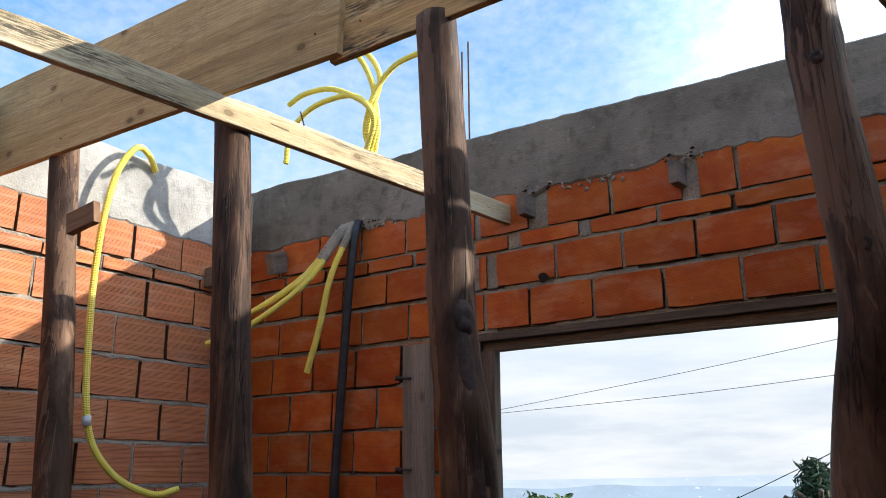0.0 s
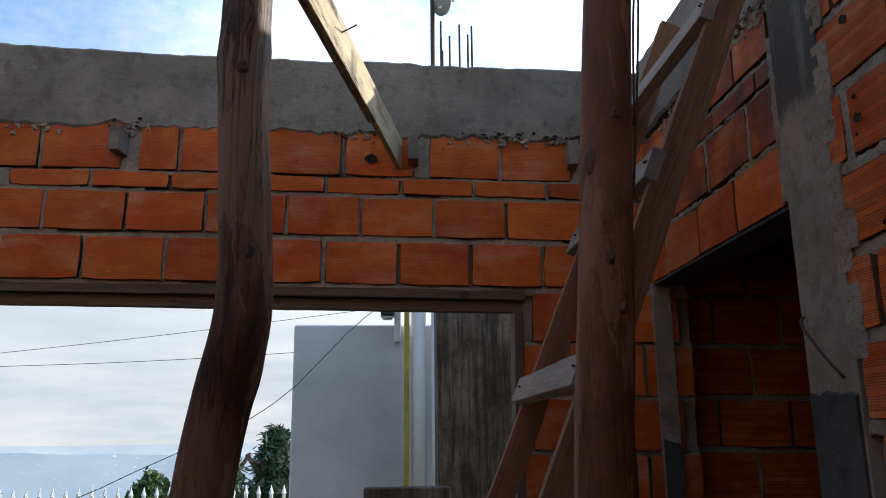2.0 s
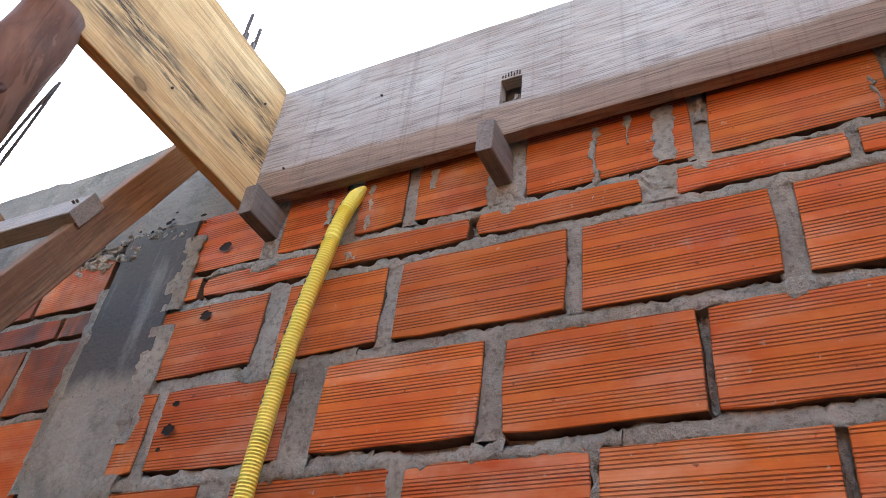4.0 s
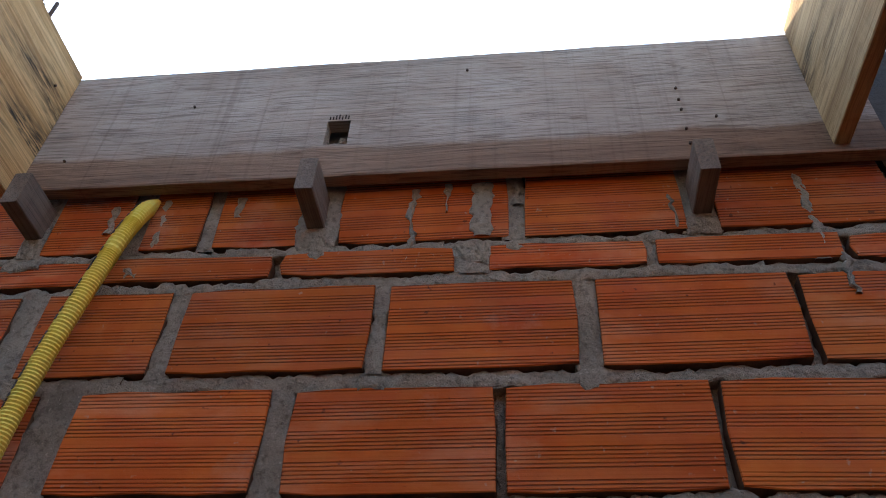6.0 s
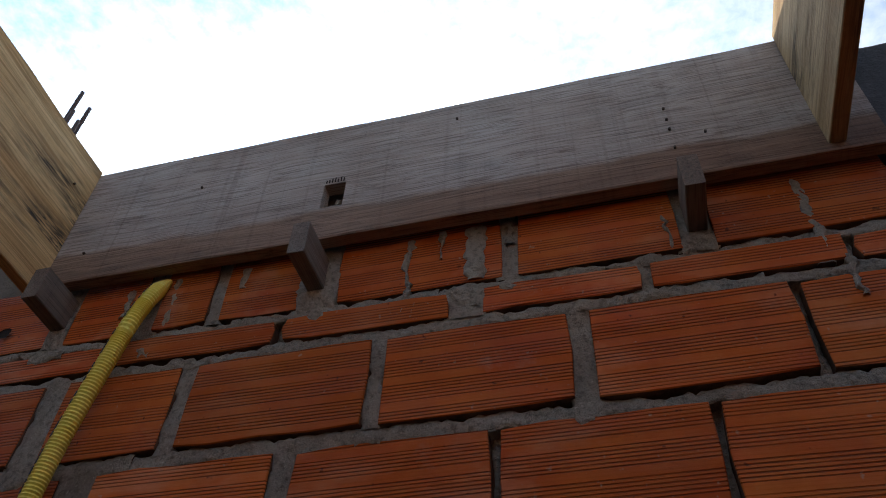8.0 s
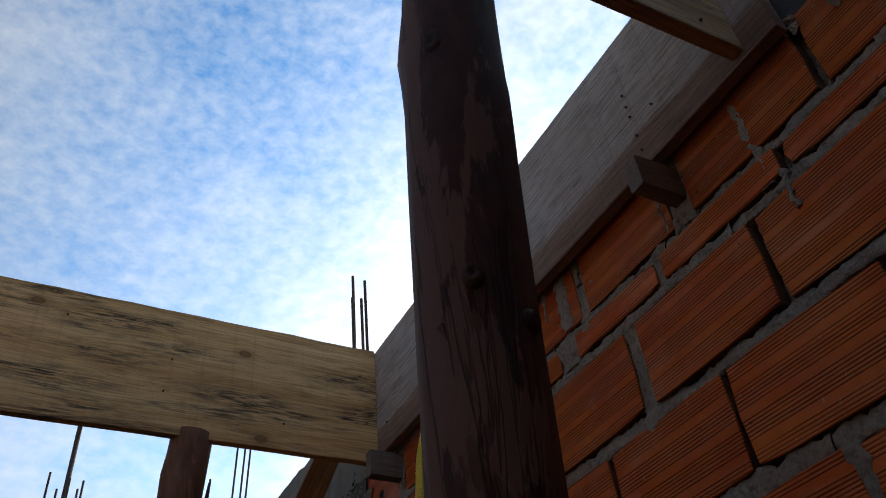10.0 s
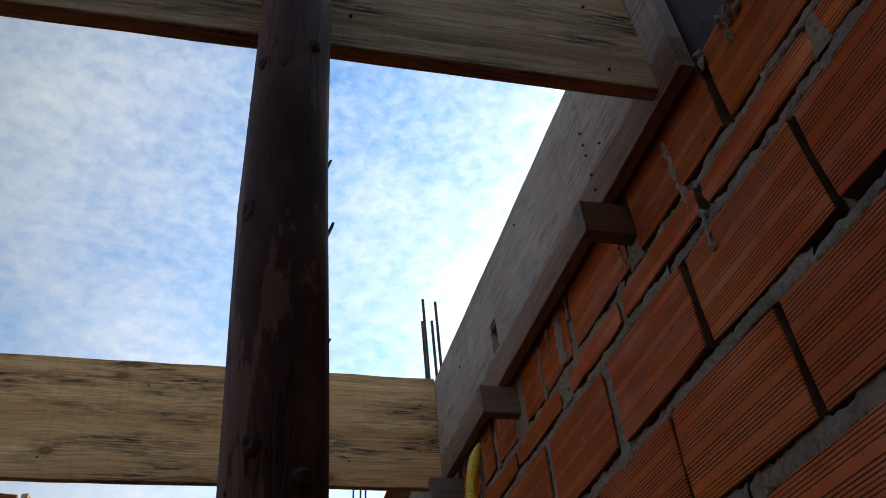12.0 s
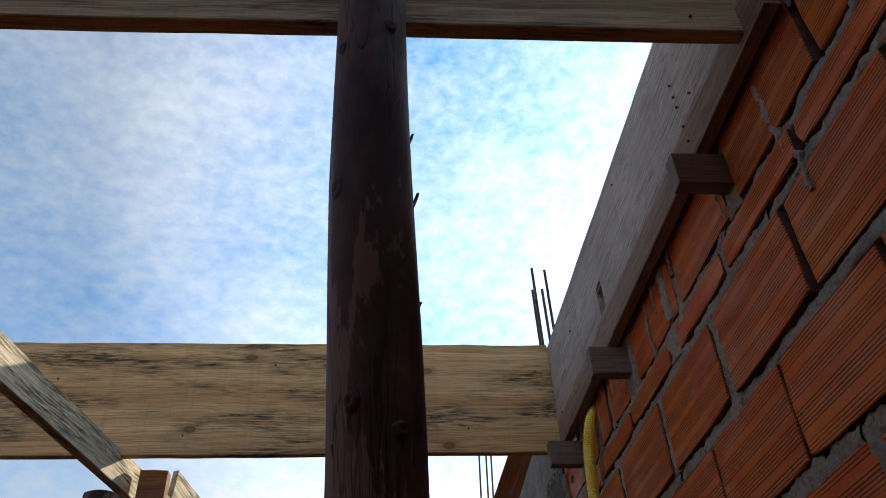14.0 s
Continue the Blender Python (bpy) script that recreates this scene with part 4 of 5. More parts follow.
def frame_piece(name, u0, u1, y0, y1, v0, v1, seed, upright=False):
    size = (v1 - v0, u1 - u0) if upright else (u1 - u0, v1 - v0)
    bm = board_mesh(size[0], size[1], y1 - y0, seed, 0.002)
    m = W_FAR @ Matrix.Translation(((u0 + u1) / 2, (y0 + y1) / 2, (v0 + v1) / 2)) @ (pose(0, 0, 0, 0, 90, 0) if upright else Matrix())
    return part(name, bm, WINDOWWOOD, window, at=m)


frame_piece("head", F_OPEN[0], F_OPEN[1], -0.062, -0.022, 2.122, 2.166, 1)
frame_piece("head_strip", F_OPEN[0] - 0.01, F_OPEN[1] + 0.01, -0.13, 0.004, 2.168, 2.206, 2)
frame_piece("jamb", F_OPEN[0], F_OPEN[0] + 0.035, -0.09, 0.006, 1.0, 2.12, 3, True)
frame_piece("jamb", F_OPEN[1] - 0.075, F_OPEN[1], -0.05, 0.006, 1.0, 2.12, 4, True)
frame_piece("sill", F_OPEN[0], F_OPEN[1], -0.14, 0.01, 0.985, 1.0, 5)

# formwork boards -----------------------------------------------------------------------------
form = board("formwork_board", (1.247, 2.80, 3.0), (1.247, 1.232, 3.0), 0.355, 0.028, FORM, "grey-brown sawn formwork board with a square hole, nailed to concrete", "formwork board", "formwork boards", 21, hole=(-0.20, -0.155, -0.09, -0.02))
b_cross = board("formwork_board", (1.232, 2.80, 2.992), (-1.42, 2.80, 2.988), 0.38, 0.026, PINE, "wide tan pine board spanning the room on posts", "formwork board", "formwork boards", 22)
b_left = board("formwork_board", (-1.36, 2.775, 3.025), (-3.46, 2.775, 3.108), 0.44, 0.026, TANPINE, "wide tan pine board lapped onto its neighbour", "formwork board", "formwork boards", 23)
b_near = board("formwork_board", (1.232, 1.31, 3.012), (-0.9, 1.31, 2.935), 0.345, 0.028, OLDPINE, "wide tan pine board with mould streaks spanning the room", "formwork board", "formwork boards", 24)

# battens that run out from the far wall
batten_a = board("batten", (-1.655, 4.285, 2.76), (-2.13, 1.0, 2.775), 0.095, 0.03, PALE, "pale weathered pine batten, half in sunlight", "batten", "battens", 31)
board("batten", (0.268, 4.30, 2.74), (-0.030, 3.3, 2.915), 0.13, 0.022, PALE, "short pale batten nailed behind another, let into the brick wall", "batten", "battens", 33)
batten_b = board("batten", (0.157, 3.85, 2.748), (-0.28, 1.9, 2.785), 0.10, 0.03, PALE, "pale weathered pine batten, half in sunlight", "batten", "battens", 32)

nails(batten_a, [(-1.90, 2.625, 2.775), (-2.02, 1.80, 2.79), (-1.735, 3.76, 2.745)])
nails(batten_b, [(-0.05, 2.90, 2.77), (0.10, 3.56, 2.76)])

# posts
posts = []
POST_A = [(-2.58, 2.84, 0, 0.066), (-2.76, 2.84, 1.55, 0.062), (-2.938, 2.83, 2.92, 0.056)]
posts.append(pole("post", POST_A, POLE_BROWN, "dark round eucalyptus post with a sunlit side", 1))
POST_B = [(-0.95, 2.84, 0, 0.075), (-0.985, 2.84, 1.5, 0.068), (-1.02, 2.84, 1.9, 0.064), (-1.035, 2.84, 2.3, 0.058), (-1.045, 2.815, 2.83, 0.056)]
posts.append(pole("post", POST_B, POLE_BROWN, "dark round eucalyptus post with a big knot", 2, knots=9))
POST_C = [(-1.72, 2.86, 0, 0.068), (-1.84, 2.86, 1.55, 0.064), (-1.936, 2.86, 2.79, 0.06)]
posts.append(pole("post", POST_C, POLE_DARK, "dark cracked round post under a batten", 3))
POST_D = [(-0.07, 2.84, 0, 0.062), (-0.155, 2.84, 1.3, 0.057), (-0.145, 2.84, 1.52, 0.057), (-0.117, 2.84, 1.70, 0.059), (-0.087, 2.84, 1.86, 0.060), (-0.09, 2.84, 2.05, 0.056), (-0.108, 2.84, 2.35, 0.053), (-0.106, 2.84, 2.70, 0.051)]
posts.append(pole("post", POST_D, POLE_BROWN, "crooked dark round post with knots", 4, knots=9))
POST_E = [(0.55, 2.84, 0, 0.066), (0.632, 2.84, 1.48, 0.060), (0.652, 2.84, 1.78, 0.058), (0.69, 2.84, 2.4, 0.054), (0.716, 2.825, 2.825, 0.053)]
posts.append(pole("post", POST_E, POLE_RED, "reddish-brown smooth round post with knots", 5, knots=10))
POST_N = [(0.69, 1.47, 0, 0.054), (0.668, 1.40, 1.5, 0.052), (0.651, 1.337, 2.0, 0.051), (0.6475, 1.322, 2.17, 0.0505), (0.639, 1.285, 2.46, 0.0495), (0.636, 1.243, 2.8, 0.0485), (0.630, 1.236, 3.05, 0.048)]
near_post = pole("post", POST_N, POLE_NEAR, "dark round post with peeling bark before a board", 6, knots=9)



def knots(post, axis, places, material):
    """Raised, hollow-hearted knots on the front of a post; axis: its (x, y, z, radius) points; places: (z, x, size, stretch)."""
    def spine_at(z):
        lo = max(k for k in range(len(axis) - 1) if axis[k][2] <= z)
        f = (z - axis[lo][2]) / (axis[lo + 1][2] - axis[lo][2])
        return [p + (q - p) * f for p, q in zip(axis[lo], axis[lo + 1])]

    for n, (z, x, size, stretch) in enumerate(places):
        ax, _, _, r = spine_at(z)
        turn = math.asin(max(-0.88, min(0.88, (x - ax) / r)))
        bm = bmesh.new()
        rings = []
        for q, y in ((1.35, -0.006), (0.95, 0.001), (0.62, 0.005), (0.34, 0.004), (0.10, 0.002)):
            ring = []
            for a in np.linspace(0, 6.2832, 15)[:-1]:
                across = math.cos(a) * size * q * (1 + 0.5 * noise.noise(Vector((math.cos(a) * 2 + z, math.sin(a) * 2, n))))
                cx, cy, cz, cr = spine_at(z + math.sin(a) * size * q * stretch)
                b = turn + across / cr
                ring.append(bm.verts.new((cx + math.sin(b) * (cr + y), cy - math.cos(b) * (cr + y), cz)))
            rings.append(ring)
        for p, q in zip(rings, rings[1:]):
            for j in range(14):
                bm.faces.new((p[j], p[(j + 1) % 14], q[(j + 1) % 14], q[j]))
        bm.faces.new(rings[-1])
        part("knot", bm, material, post, "dark knot", smooth=True)


knots(posts[1], POST_B, [(1.955, -0.955, 0.030, 1.2), (1.66, -0.945, 0.030, 8.0)], KNOT)
knots(posts[3], POST_D, [(2.376, -0.10, 0.013, 1.2), (1.978, -0.074, 0.015, 1.3)], KNOT)
knots(posts[4], POST_E, [(2.592, 0.69, 0.012, 0.9), (2.288, 0.689, 0.010, 1.4), (2.188, 0.632, 0.015, 2.0), (1.974, 0.659, 0.009, 1.5), (1.868, 0.685, 0.008, 1.3)], KNOT_RED)
knots(near_post, POST_N, [(2.66, 0.60, 0.010, 1.2), (2.434, 0.60, 0.012, 1.5), (2.165, 0.622, 0.010, 1.2), (2.135, 0.672, 0.010, 1.0), (2.693, 0.66, 0.009, 1.2)], KNOT)

# loose bark on the nearest post
for k, (z, a, ln) in enumerate(((2.34, 3.1, 0.05), (2.20, 3.3, 0.10), (2.52, 0.3, 0.03), (2.60, 3.0, 0.025), (2.42, 0.1, 0.03), (2.08, 3.4, 0.05), (2.28, 0.4, 0.02))):
    f = (z - 2.15) / 0.63
    cx, cy = 0.652 - 0.018 * f, 1.305 - 0.055 * f
    bm = bmesh.new()
    p = Vector((cx + math.cos(a) * 0.049, cy + math.sin(a) * 0.049 * 0.4, z))
    out = Vector((math.cos(a), math.sin(a) * 0.4, 0)).normalized()
    side = Vector((-out.y, out.x, 0))
    quad = [p - side * 0.006 - out * 0.006, p + side * 0.006 - out * 0.006, p + side * 0.004 + out * 0.004 + Vector((0, 0, ln)), p - side * 0.004 + out * 0.004 + Vector((0, 0, ln))]
    front = [bm.verts.new(q) for q in quad]
    rear = [bm.verts.new(q - out * 0.003) for q in quad]
    bm.faces.new(front), bm.faces.new(rear)
    for j in range(4):
        bm.faces.new((front[j], front[(j + 1) % 4], rear[(j + 1) % 4], rear[j]))
    part("bark_flake", bm, POLE_NEAR, near_post)

# nails
nails(form, [(1.232, 1.557, z) for z in (2.86, 2.90, 2.955, 2.985, 3.02)] + [(1.232, 1.50, 2.93), (1.232, 2.50, 3.05), (1.232, 1.95, 3.12), (1.232, 2.72, 2.9)], (-1, 0, 0))
nails(b_cross, [(x, 2.786, z) for x, z in ((0.62, 2.92), (0.63, 3.02), (0.10, 2.86), (0.95, 2.88), (-0.3, 3.05), (1.18, 3.08), (0.35, 3.1), (-1.3, 2.9))])
nails(b_left, [(x, 2.76, z) for x, z in ((-1.46, 2.9), (-1.46, 3.1), (-2.2, 3.0), (-2.85, 2.92), (-2.88, 3.1))])
nails(b_near, [(x, 1.295, z) for x, z in ((1.15, 2.87), (1.14, 3.05), (0.72, 2.90), (0.3, 3.0), (0.05, 2.84))])
for p, q in (((0.06, 3.40, 2.79), (0.115, 3.36, 2.80)), ((-1.78, 3.05, 2.79), (-1.75, 3.0, 2.815))):
    bm = bmesh.new()
    add_tube(bm, [p, q], 0.0025, 6)
    tagged(part("loose_nail", bm, RUST), "bent nail sticking out of a batten", "nail", "loose nails")

bm = bmesh.new()
plug = random.Random(3)
for _ in range(16):
    r = plug.uniform(0.006, 0.013)
    m = Matrix.Translation((1.252 + plug.uniform(-0.006, 0.008), 2.193 + plug.uniform(-0.024, 0.024), 2.912 + abs(plug.gauss(0, 0.010)))) @ pose(0, 0, 0, plug.uniform(0, 90), plug.uniform(0, 90), 0) @ Matrix.Diagonal((r, r * 0.8, r * 0.6, 1))
    for q in bmesh.ops.create_icosphere(bm, subdivisions=1, radius=1, matrix=m)["verts"]:
        q.co += Vector((plug.uniform(-1, 1), plug.uniform(-1, 1), plug.uniform(-1, 1))) * 0.004
ob = part("mortar_plug", bm, MORTAR, form, "lumps of mortar in the square hole")
ob.matrix_parent_inverse = form.matrix_basis.inverted()
for k in range(7):
    y, z = 2.176 + k * 0.006, 2.982 + plug.uniform(0, 0.003)
    ob = part("chisel_mark", box((1.2318, y - 0.0012, z), (1.2326, y + 0.0012, z + plug.uniform(0.008, 0.018))), HOLLOW, form)
    ob.matrix_parent_inverse = form.matrix_basis.inverted()

# short supports through the wall under the board
for y, s in ((2.735, 1), (2.212, 2), (1.553, 3)):
    board("support_peg", (1.178, y, 2.77), (1.30, y, 2.77), 0.075, 0.032, PEGWOOD, "short wooden peg wedged through the wall under a board", "wooden peg", "support pegs", 40 + s)
for x, s in ((-1.545, 1), (-0.84, 2), (0.315, 3), (0.965, 4)):
    board("wood_stub", (x, 4.205, 2.765 - 0.014 * (x + 1)), (x + 0.012, 4.33, 2.765 - 0.014 * (x + 1)), 0.10, 0.04, PEGWOOD, "broken dark wooden stub set in the brick wall", "wooden stub", "wall stubs", 50 + s)

# ladder --------------------------------------------------------------------------------------
ladder = tagged(empty("ladder"), "home-made ladder of rough boards leaning on the brick wall", "ladder")


def rail_x(z):
    return 0.775 + 0.41 * (z - 1.99)


board("rail", (rail_x(0), 2.97, 0.0), (rail_x(3.03), 2.97, 3.03), 0.075, 0.03, REDWOOD, "", parent=ladder, seed=61)
board("rail", (rail_x(0), 3.66, 0.0), (rail_x(3.0), 3.66, 3.0), 0.075, 0.03, REDWOOD, "", parent=ladder, seed=62)
for z, s in ((2.655, 1), (2.235, 2), (1.755, 3), (1.32, 4), (0.86, 5), (0.42, 6)):
    rung = board("rung", (rail_x(z) - 0.045, 2.95, z), (rail_x(z) - 0.045, 3.74, z), 0.080, 0.034, RUNGWOOD, "grey cement-stained rung", parent=ladder, seed=62 + s, twist=22)
    nails(rung, [(rail_x(z) - 0.063, y, z + dz) for y in (2.965, 2.975, 3.655, 3.665) for dz in (0.012,)], (-0.93, 0, 0.37))

# conduits ------------------------------------------------------------------------------------
WALL_HOSE = [(1.274, 2.524, 2.818), (1.260, 2.529, 2.787), (1.248, 2.537, 2.740), (1.24, 2.549, 2.66), (1.24, 2.585, 2.43), (1.24, 2.598, 2.2), (1.24, 2.60, 2.0), (1.24, 2.595, 1.7), (1.245, 2.58, 1.3), (1.25, 2.58, 0.6), (1.25, 2.58, 0.02)]
hose("conduit", WALL_HOSE, 0.0165, YELLOW, "yellow corrugated conduit hanging down the brick wall", sides=12, pinch=0.07)
wall_hose = bpy.context.scene.objects["conduit"]
marks = random.Random(9)
spine = curve_points(WALL_HOSE, 0.002)
k = next(n for n, p in enumerate(spine) if p[2] < 2.78)
while spine[k][2] > 2.30:
    tall = marks.uniform(0.004, 0.010)
    p, d = Vector(spine[k]), (Vector(spine[k]) - Vector(spine[k + 3])).normalized()
    out = Vector((-0.85, 0.53, 0))
    out = (out - d * out.dot(d)).normalized()
    turn = Matrix((d.cross(out), out, d)).transposed().to_4x4()
    part("print_mark", box((-0.002, -0.001, -tall / 2), (0.002, 0.0006, tall / 2)), BLACK, wall_hose, at=Matrix.Translation(p + out * 0.0165) @ turn)
    k += int((tall + marks.choice((0.004, 0.005, 0.006, 0.02))) / 0.002)
hose("conduit", [(-3.385, 3.58, 3.17), (-3.34, 3.50, 3.225), (-3.30, 3.40, 3.22), (-3.29, 3.30, 3.05), (-3.29, 3.25, 2.75), (-3.29, 3.24, 2.35), (-3.29, 3.28, 1.85), (-3.26, 3.40, 1.63), (-3.2, 3.58, 1.53), (-3.16, 3.70, 1.55)], 0.017, YELLOW, "yellow corrugated conduit looping over the wall top", sides=9, pitch=0.008)
bm = bmesh.new()
add_tube(bm, [(-3.29, 3.275, 1.875), (-3.29, 3.28, 1.83)], 0.020, 12)
part("tape", bm, PLASTER, bpy.context.scene.objects["conduit.001"], "grey tape wrapped round it", smooth=True)
hose("conduit", [(-2.66, 4.27, 2.90), (-2.68, 4.22, 2.83), (-2.82, 4.14, 2.62), (-3.1, 4.05, 2.45), (-3.3, 4.02, 2.40)], 0.017, YELLOW, "yellow corrugated conduit bent out of the brick wall", sides=9, pitch=0.008, sleeve=0.28)
hose("conduit", [(-2.63, 4.27, 2.90), (-2.65, 4.20, 2.82), (-2.76, 4.10, 2.60), (-3.05, 3.98, 2.42), (-3.3, 3.95, 2.38)], 0.017, YELLOW, "yellow corrugated conduit bent out of the brick wall", sides=9, pitch=0.008, sleeve=0.28)
hose("conduit", [(-2.61, 4.27, 2.90), (-2.62, 4.18, 2.80), (-2.72, 4.05, 2.55), (-2.98, 3.92, 2.34), (-3.25, 3.88, 2.27)], 0.017, YELLOW, "yellow corrugated conduit bent out of the brick wall", sides=9, pitch=0.008, sleeve=0.28)
hose("conduit", [(-2.60, 4.27, 2.90), (-2.57, 4.18, 2.78), (-2.60, 4.10, 2.56), (-2.66, 4.09, 2.30), (-2.742, 4.10, 2.10)], 0.017, YELLOW, "yellow corrugated conduit with an open end", sides=9, pitch=0.008, sleeve=0.25)
hose("pipe", [(-2.56, 4.27, 2.90), (-2.55, 4.225, 2.80), (-2.58, 4.22, 2.5), (-2.63, 4.235, 2.0), (-2.67, 4.24, 1.4), (-2.68, 4.24, 0.02)], 0.023, BLACK, "black plastic pipe running down the brick wall", corrugated=False)
UP = "yellow corrugated conduit twisted with others over the wall top"
hose("conduit", [(-2.58, 4.35, 3.08), (-2.55, 4.33, 3.30), (-2.50, 4.27, 3.44), (-2.455, 4.27, 3.58), (-2.435, 4.29, 3.72), (-2.49, 4.29, 3.86), (-2.62, 4.28, 4.0), (-2.76, 4.26, 4.06)], 0.017, YELLOW, UP, sides=9, pitch=0.008)
hose("conduit", [(-2.55, 4.37, 3.08), (-2.53, 4.36, 3.30), (-2.475, 4.32, 3.44), (-2.475, 4.30, 3.58), (-2.47, 4.26, 3.70), (-2.55, 4.25, 3.87), (-2.68, 4.24, 4.0)], 0.017, YELLOW, UP, sides=9, pitch=0.008)
hose("conduit", [(-2.52, 4.34, 3.08), (-2.52, 4.32, 3.30), (-2.53, 4.28, 3.42), (-2.49, 4.26, 3.53), (-2.42, 4.25, 3.65), (-2.295, 4.25, 3.745), (-2.132, 4.25, 3.765), (-2.03, 4.24, 3.76)], 0.017, YELLOW, UP, sides=9, pitch=0.008)
hose("conduit", [(-2.61, 4.34, 3.08), (-2.55, 4.30, 3.28), (-2.44, 4.24, 3.42), (-2.44, 4.22, 3.50), (-2.53, 4.23, 3.60), (-2.765, 4.25, 3.745), (-2.97, 4.25, 3.775), (-3.10, 4.25, 3.743)], 0.017, YELLOW, UP, sides=9, pitch=0.008)
hose("conduit", [(-2.63, 4.36, 3.08), (-2.57, 4.34, 3.28), (-2.47, 4.28, 3.38), (-2.43, 4.25, 3.48), (-2.57, 4.24, 3.635), (-2.766, 4.24, 3.673), (-2.94, 4.24, 3.646), (-3.07, 4.24, 3.54), (-3.095, 4.24, 3.36)], 0.017, YELLOW, UP, sides=9, pitch=0.008)


# reinforcing bars ----------------------------------------------------------------------------
def rebar(x, y, z0, z1, lean=(0, 0), r=0.005):
    bm = bmesh.new()
    add_tube(bm, curve_points([(x, y, z0), (x + lean[0] * 0.5, y + lean[1] * 0.4, (z0 + z1) / 2), (x + lean[0], y + lean[1], z1)], 0.05), r, 7)
    return tagged(part("reinforcing_bar", bm, RUST, smooth=True), "thin rusty reinforcing bar standing out of the concrete", "steel bar", "reinforcing bars")


for x, y, z1 in ((0.445, 4.36, 3.39), (0.455, 4.40, 3.27), (0.485, 4.38, 3.33), (0.525, 4.35, 3.37), (0.565, 4.38, 3.34), (0.58, 4.36, 3.37)):
    rebar(x, y, 3.05, z1)
for x, z1 in ((-1.945, 3.75), (-1.905, 3.8)):
    rebar(x, 4.36, 3.1, z1, (0.01, 0))
for x, y, z1 in ((1.31, 3.12, 3.77), (1.365, 3.13, 3.77), (1.29, 3.08, 3.63), (1.335, 3.10, 3.65)):
    rebar(x, y, 3.1, z1, (0.0, 0.01), 0.006)
for x, z1 in ((1.20, 3.75), (1.235, 3.72), (1.26, 3.70)):
    rebar(x, 4.33, 3.0, z1, (0.02, 0))

# mouths of broken brick cells as discs of shade colour, drips of mortar


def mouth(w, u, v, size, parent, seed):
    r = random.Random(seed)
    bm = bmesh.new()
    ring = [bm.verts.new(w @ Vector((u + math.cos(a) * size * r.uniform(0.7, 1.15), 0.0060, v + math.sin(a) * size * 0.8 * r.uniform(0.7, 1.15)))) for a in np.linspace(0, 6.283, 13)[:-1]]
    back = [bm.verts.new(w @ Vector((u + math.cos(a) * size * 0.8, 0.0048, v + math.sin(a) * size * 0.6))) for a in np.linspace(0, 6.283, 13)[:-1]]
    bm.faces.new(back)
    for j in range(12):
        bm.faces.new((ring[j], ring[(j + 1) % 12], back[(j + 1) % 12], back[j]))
    part("brick_hole", bm, HOLLOW, parent, "dark disc painted as the shade of a broken-out brick hole")


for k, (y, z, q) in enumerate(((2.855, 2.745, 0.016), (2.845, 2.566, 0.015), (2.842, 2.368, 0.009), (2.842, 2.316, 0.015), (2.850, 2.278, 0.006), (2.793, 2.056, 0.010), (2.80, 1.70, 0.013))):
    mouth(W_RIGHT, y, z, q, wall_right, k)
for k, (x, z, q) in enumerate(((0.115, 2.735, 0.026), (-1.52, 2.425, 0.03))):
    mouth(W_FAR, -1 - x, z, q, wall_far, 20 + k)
drip = bmesh.new()
for k, (y, z0, z1, wd) in enumerate(((2.045, 2.645, 2.82, 0.012), (1.985, 2.76, 2.83, 0.008), (1.92, 2.70, 2.83, 0.034), (1.385, 2.62, 2.83, 0.022), (1.36, 2.55, 2.63, 0.010), (2.50, 2.70, 2.82, 0.012), (2.36, 2.77, 2.82, 0.016), (1.60, 2.70, 2.78, 0.010), (2.60, 2.74, 2.81, 0.014), (1.86, 2.77, 2.83, 0.012))):
    add_ribbon(drip, W_RIGHT, y - wd / 2, y + wd / 2, z0, z1, 0.0022, 200 + k, 0.008, True, 0.5)
for k, (u0, u1, v0, v1) in enumerate(((1.905, 1.975, 2.635, 2.685), (2.175, 2.24, 2.685, 2.735), (1.53, 1.585, 2.685, 2.72), (2.71, 2.755, 2.69, 2.77), (2.51, 2.56, 2.63, 2.655))):
    add_ribbon(drip, W_RIGHT, u0, u1, v0, v1, 0.0015, 300 + k, 0.006, False, 1.3)
for k, (u0, u1, v0, v1) in enumerate(((2.93, 2.99, 2.30, 2.56), (2.935, 2.99, 1.98, 2.24), (2.92, 2.985, 1.78, 1.95), (2.93, 2.99, 2.60, 2.80), (2.905, 2.98, 2.03, 2.12), (3.17, 3.205, 2.22, 2.70))):
    add_ribbon(drip, W_RIGHT, u0, u1, v0, v1, 0.006, 400 + k, 0.012, True)
tagged(part("mortar_drips", drip, MORTAR, wall_right), kind="stuff")

# stones and lumps at the ragged foot of the ring beams
lumps = random.Random(5)


def rubble(w, spots, parent):
    bm = bmesh.new()
    for u, v, spread, count in spots:
        for _ in range(count):
            r = lumps.uniform(0.003, 0.013)
            m = w @ Matrix.Translation((u + lumps.gauss(0, spread), 0.002, v + lumps.gauss(0, 0.016))) @ pose(0, 0, 0, lumps.uniform(-40, 40), lumps.uniform(0, 360), lumps.uniform(-40, 40)) @ Matrix.Diagonal((r * lumps.uniform(0.8, 1.6), r * 0.7, r * lumps.uniform(0.5, 1.0), 1))
            made = bmesh.ops.create_icosphere(bm, subdivisions=1, radius=1, matrix=m)["verts"]
            for q in made:
                q.co += Vector((lumps.uniform(-1, 1), lumps.uniform(-1, 1), lumps.uniform(-1, 1))) * r * 0.35
    tagged(part("rubble", bm, MORTAR, parent), kind="stuff")


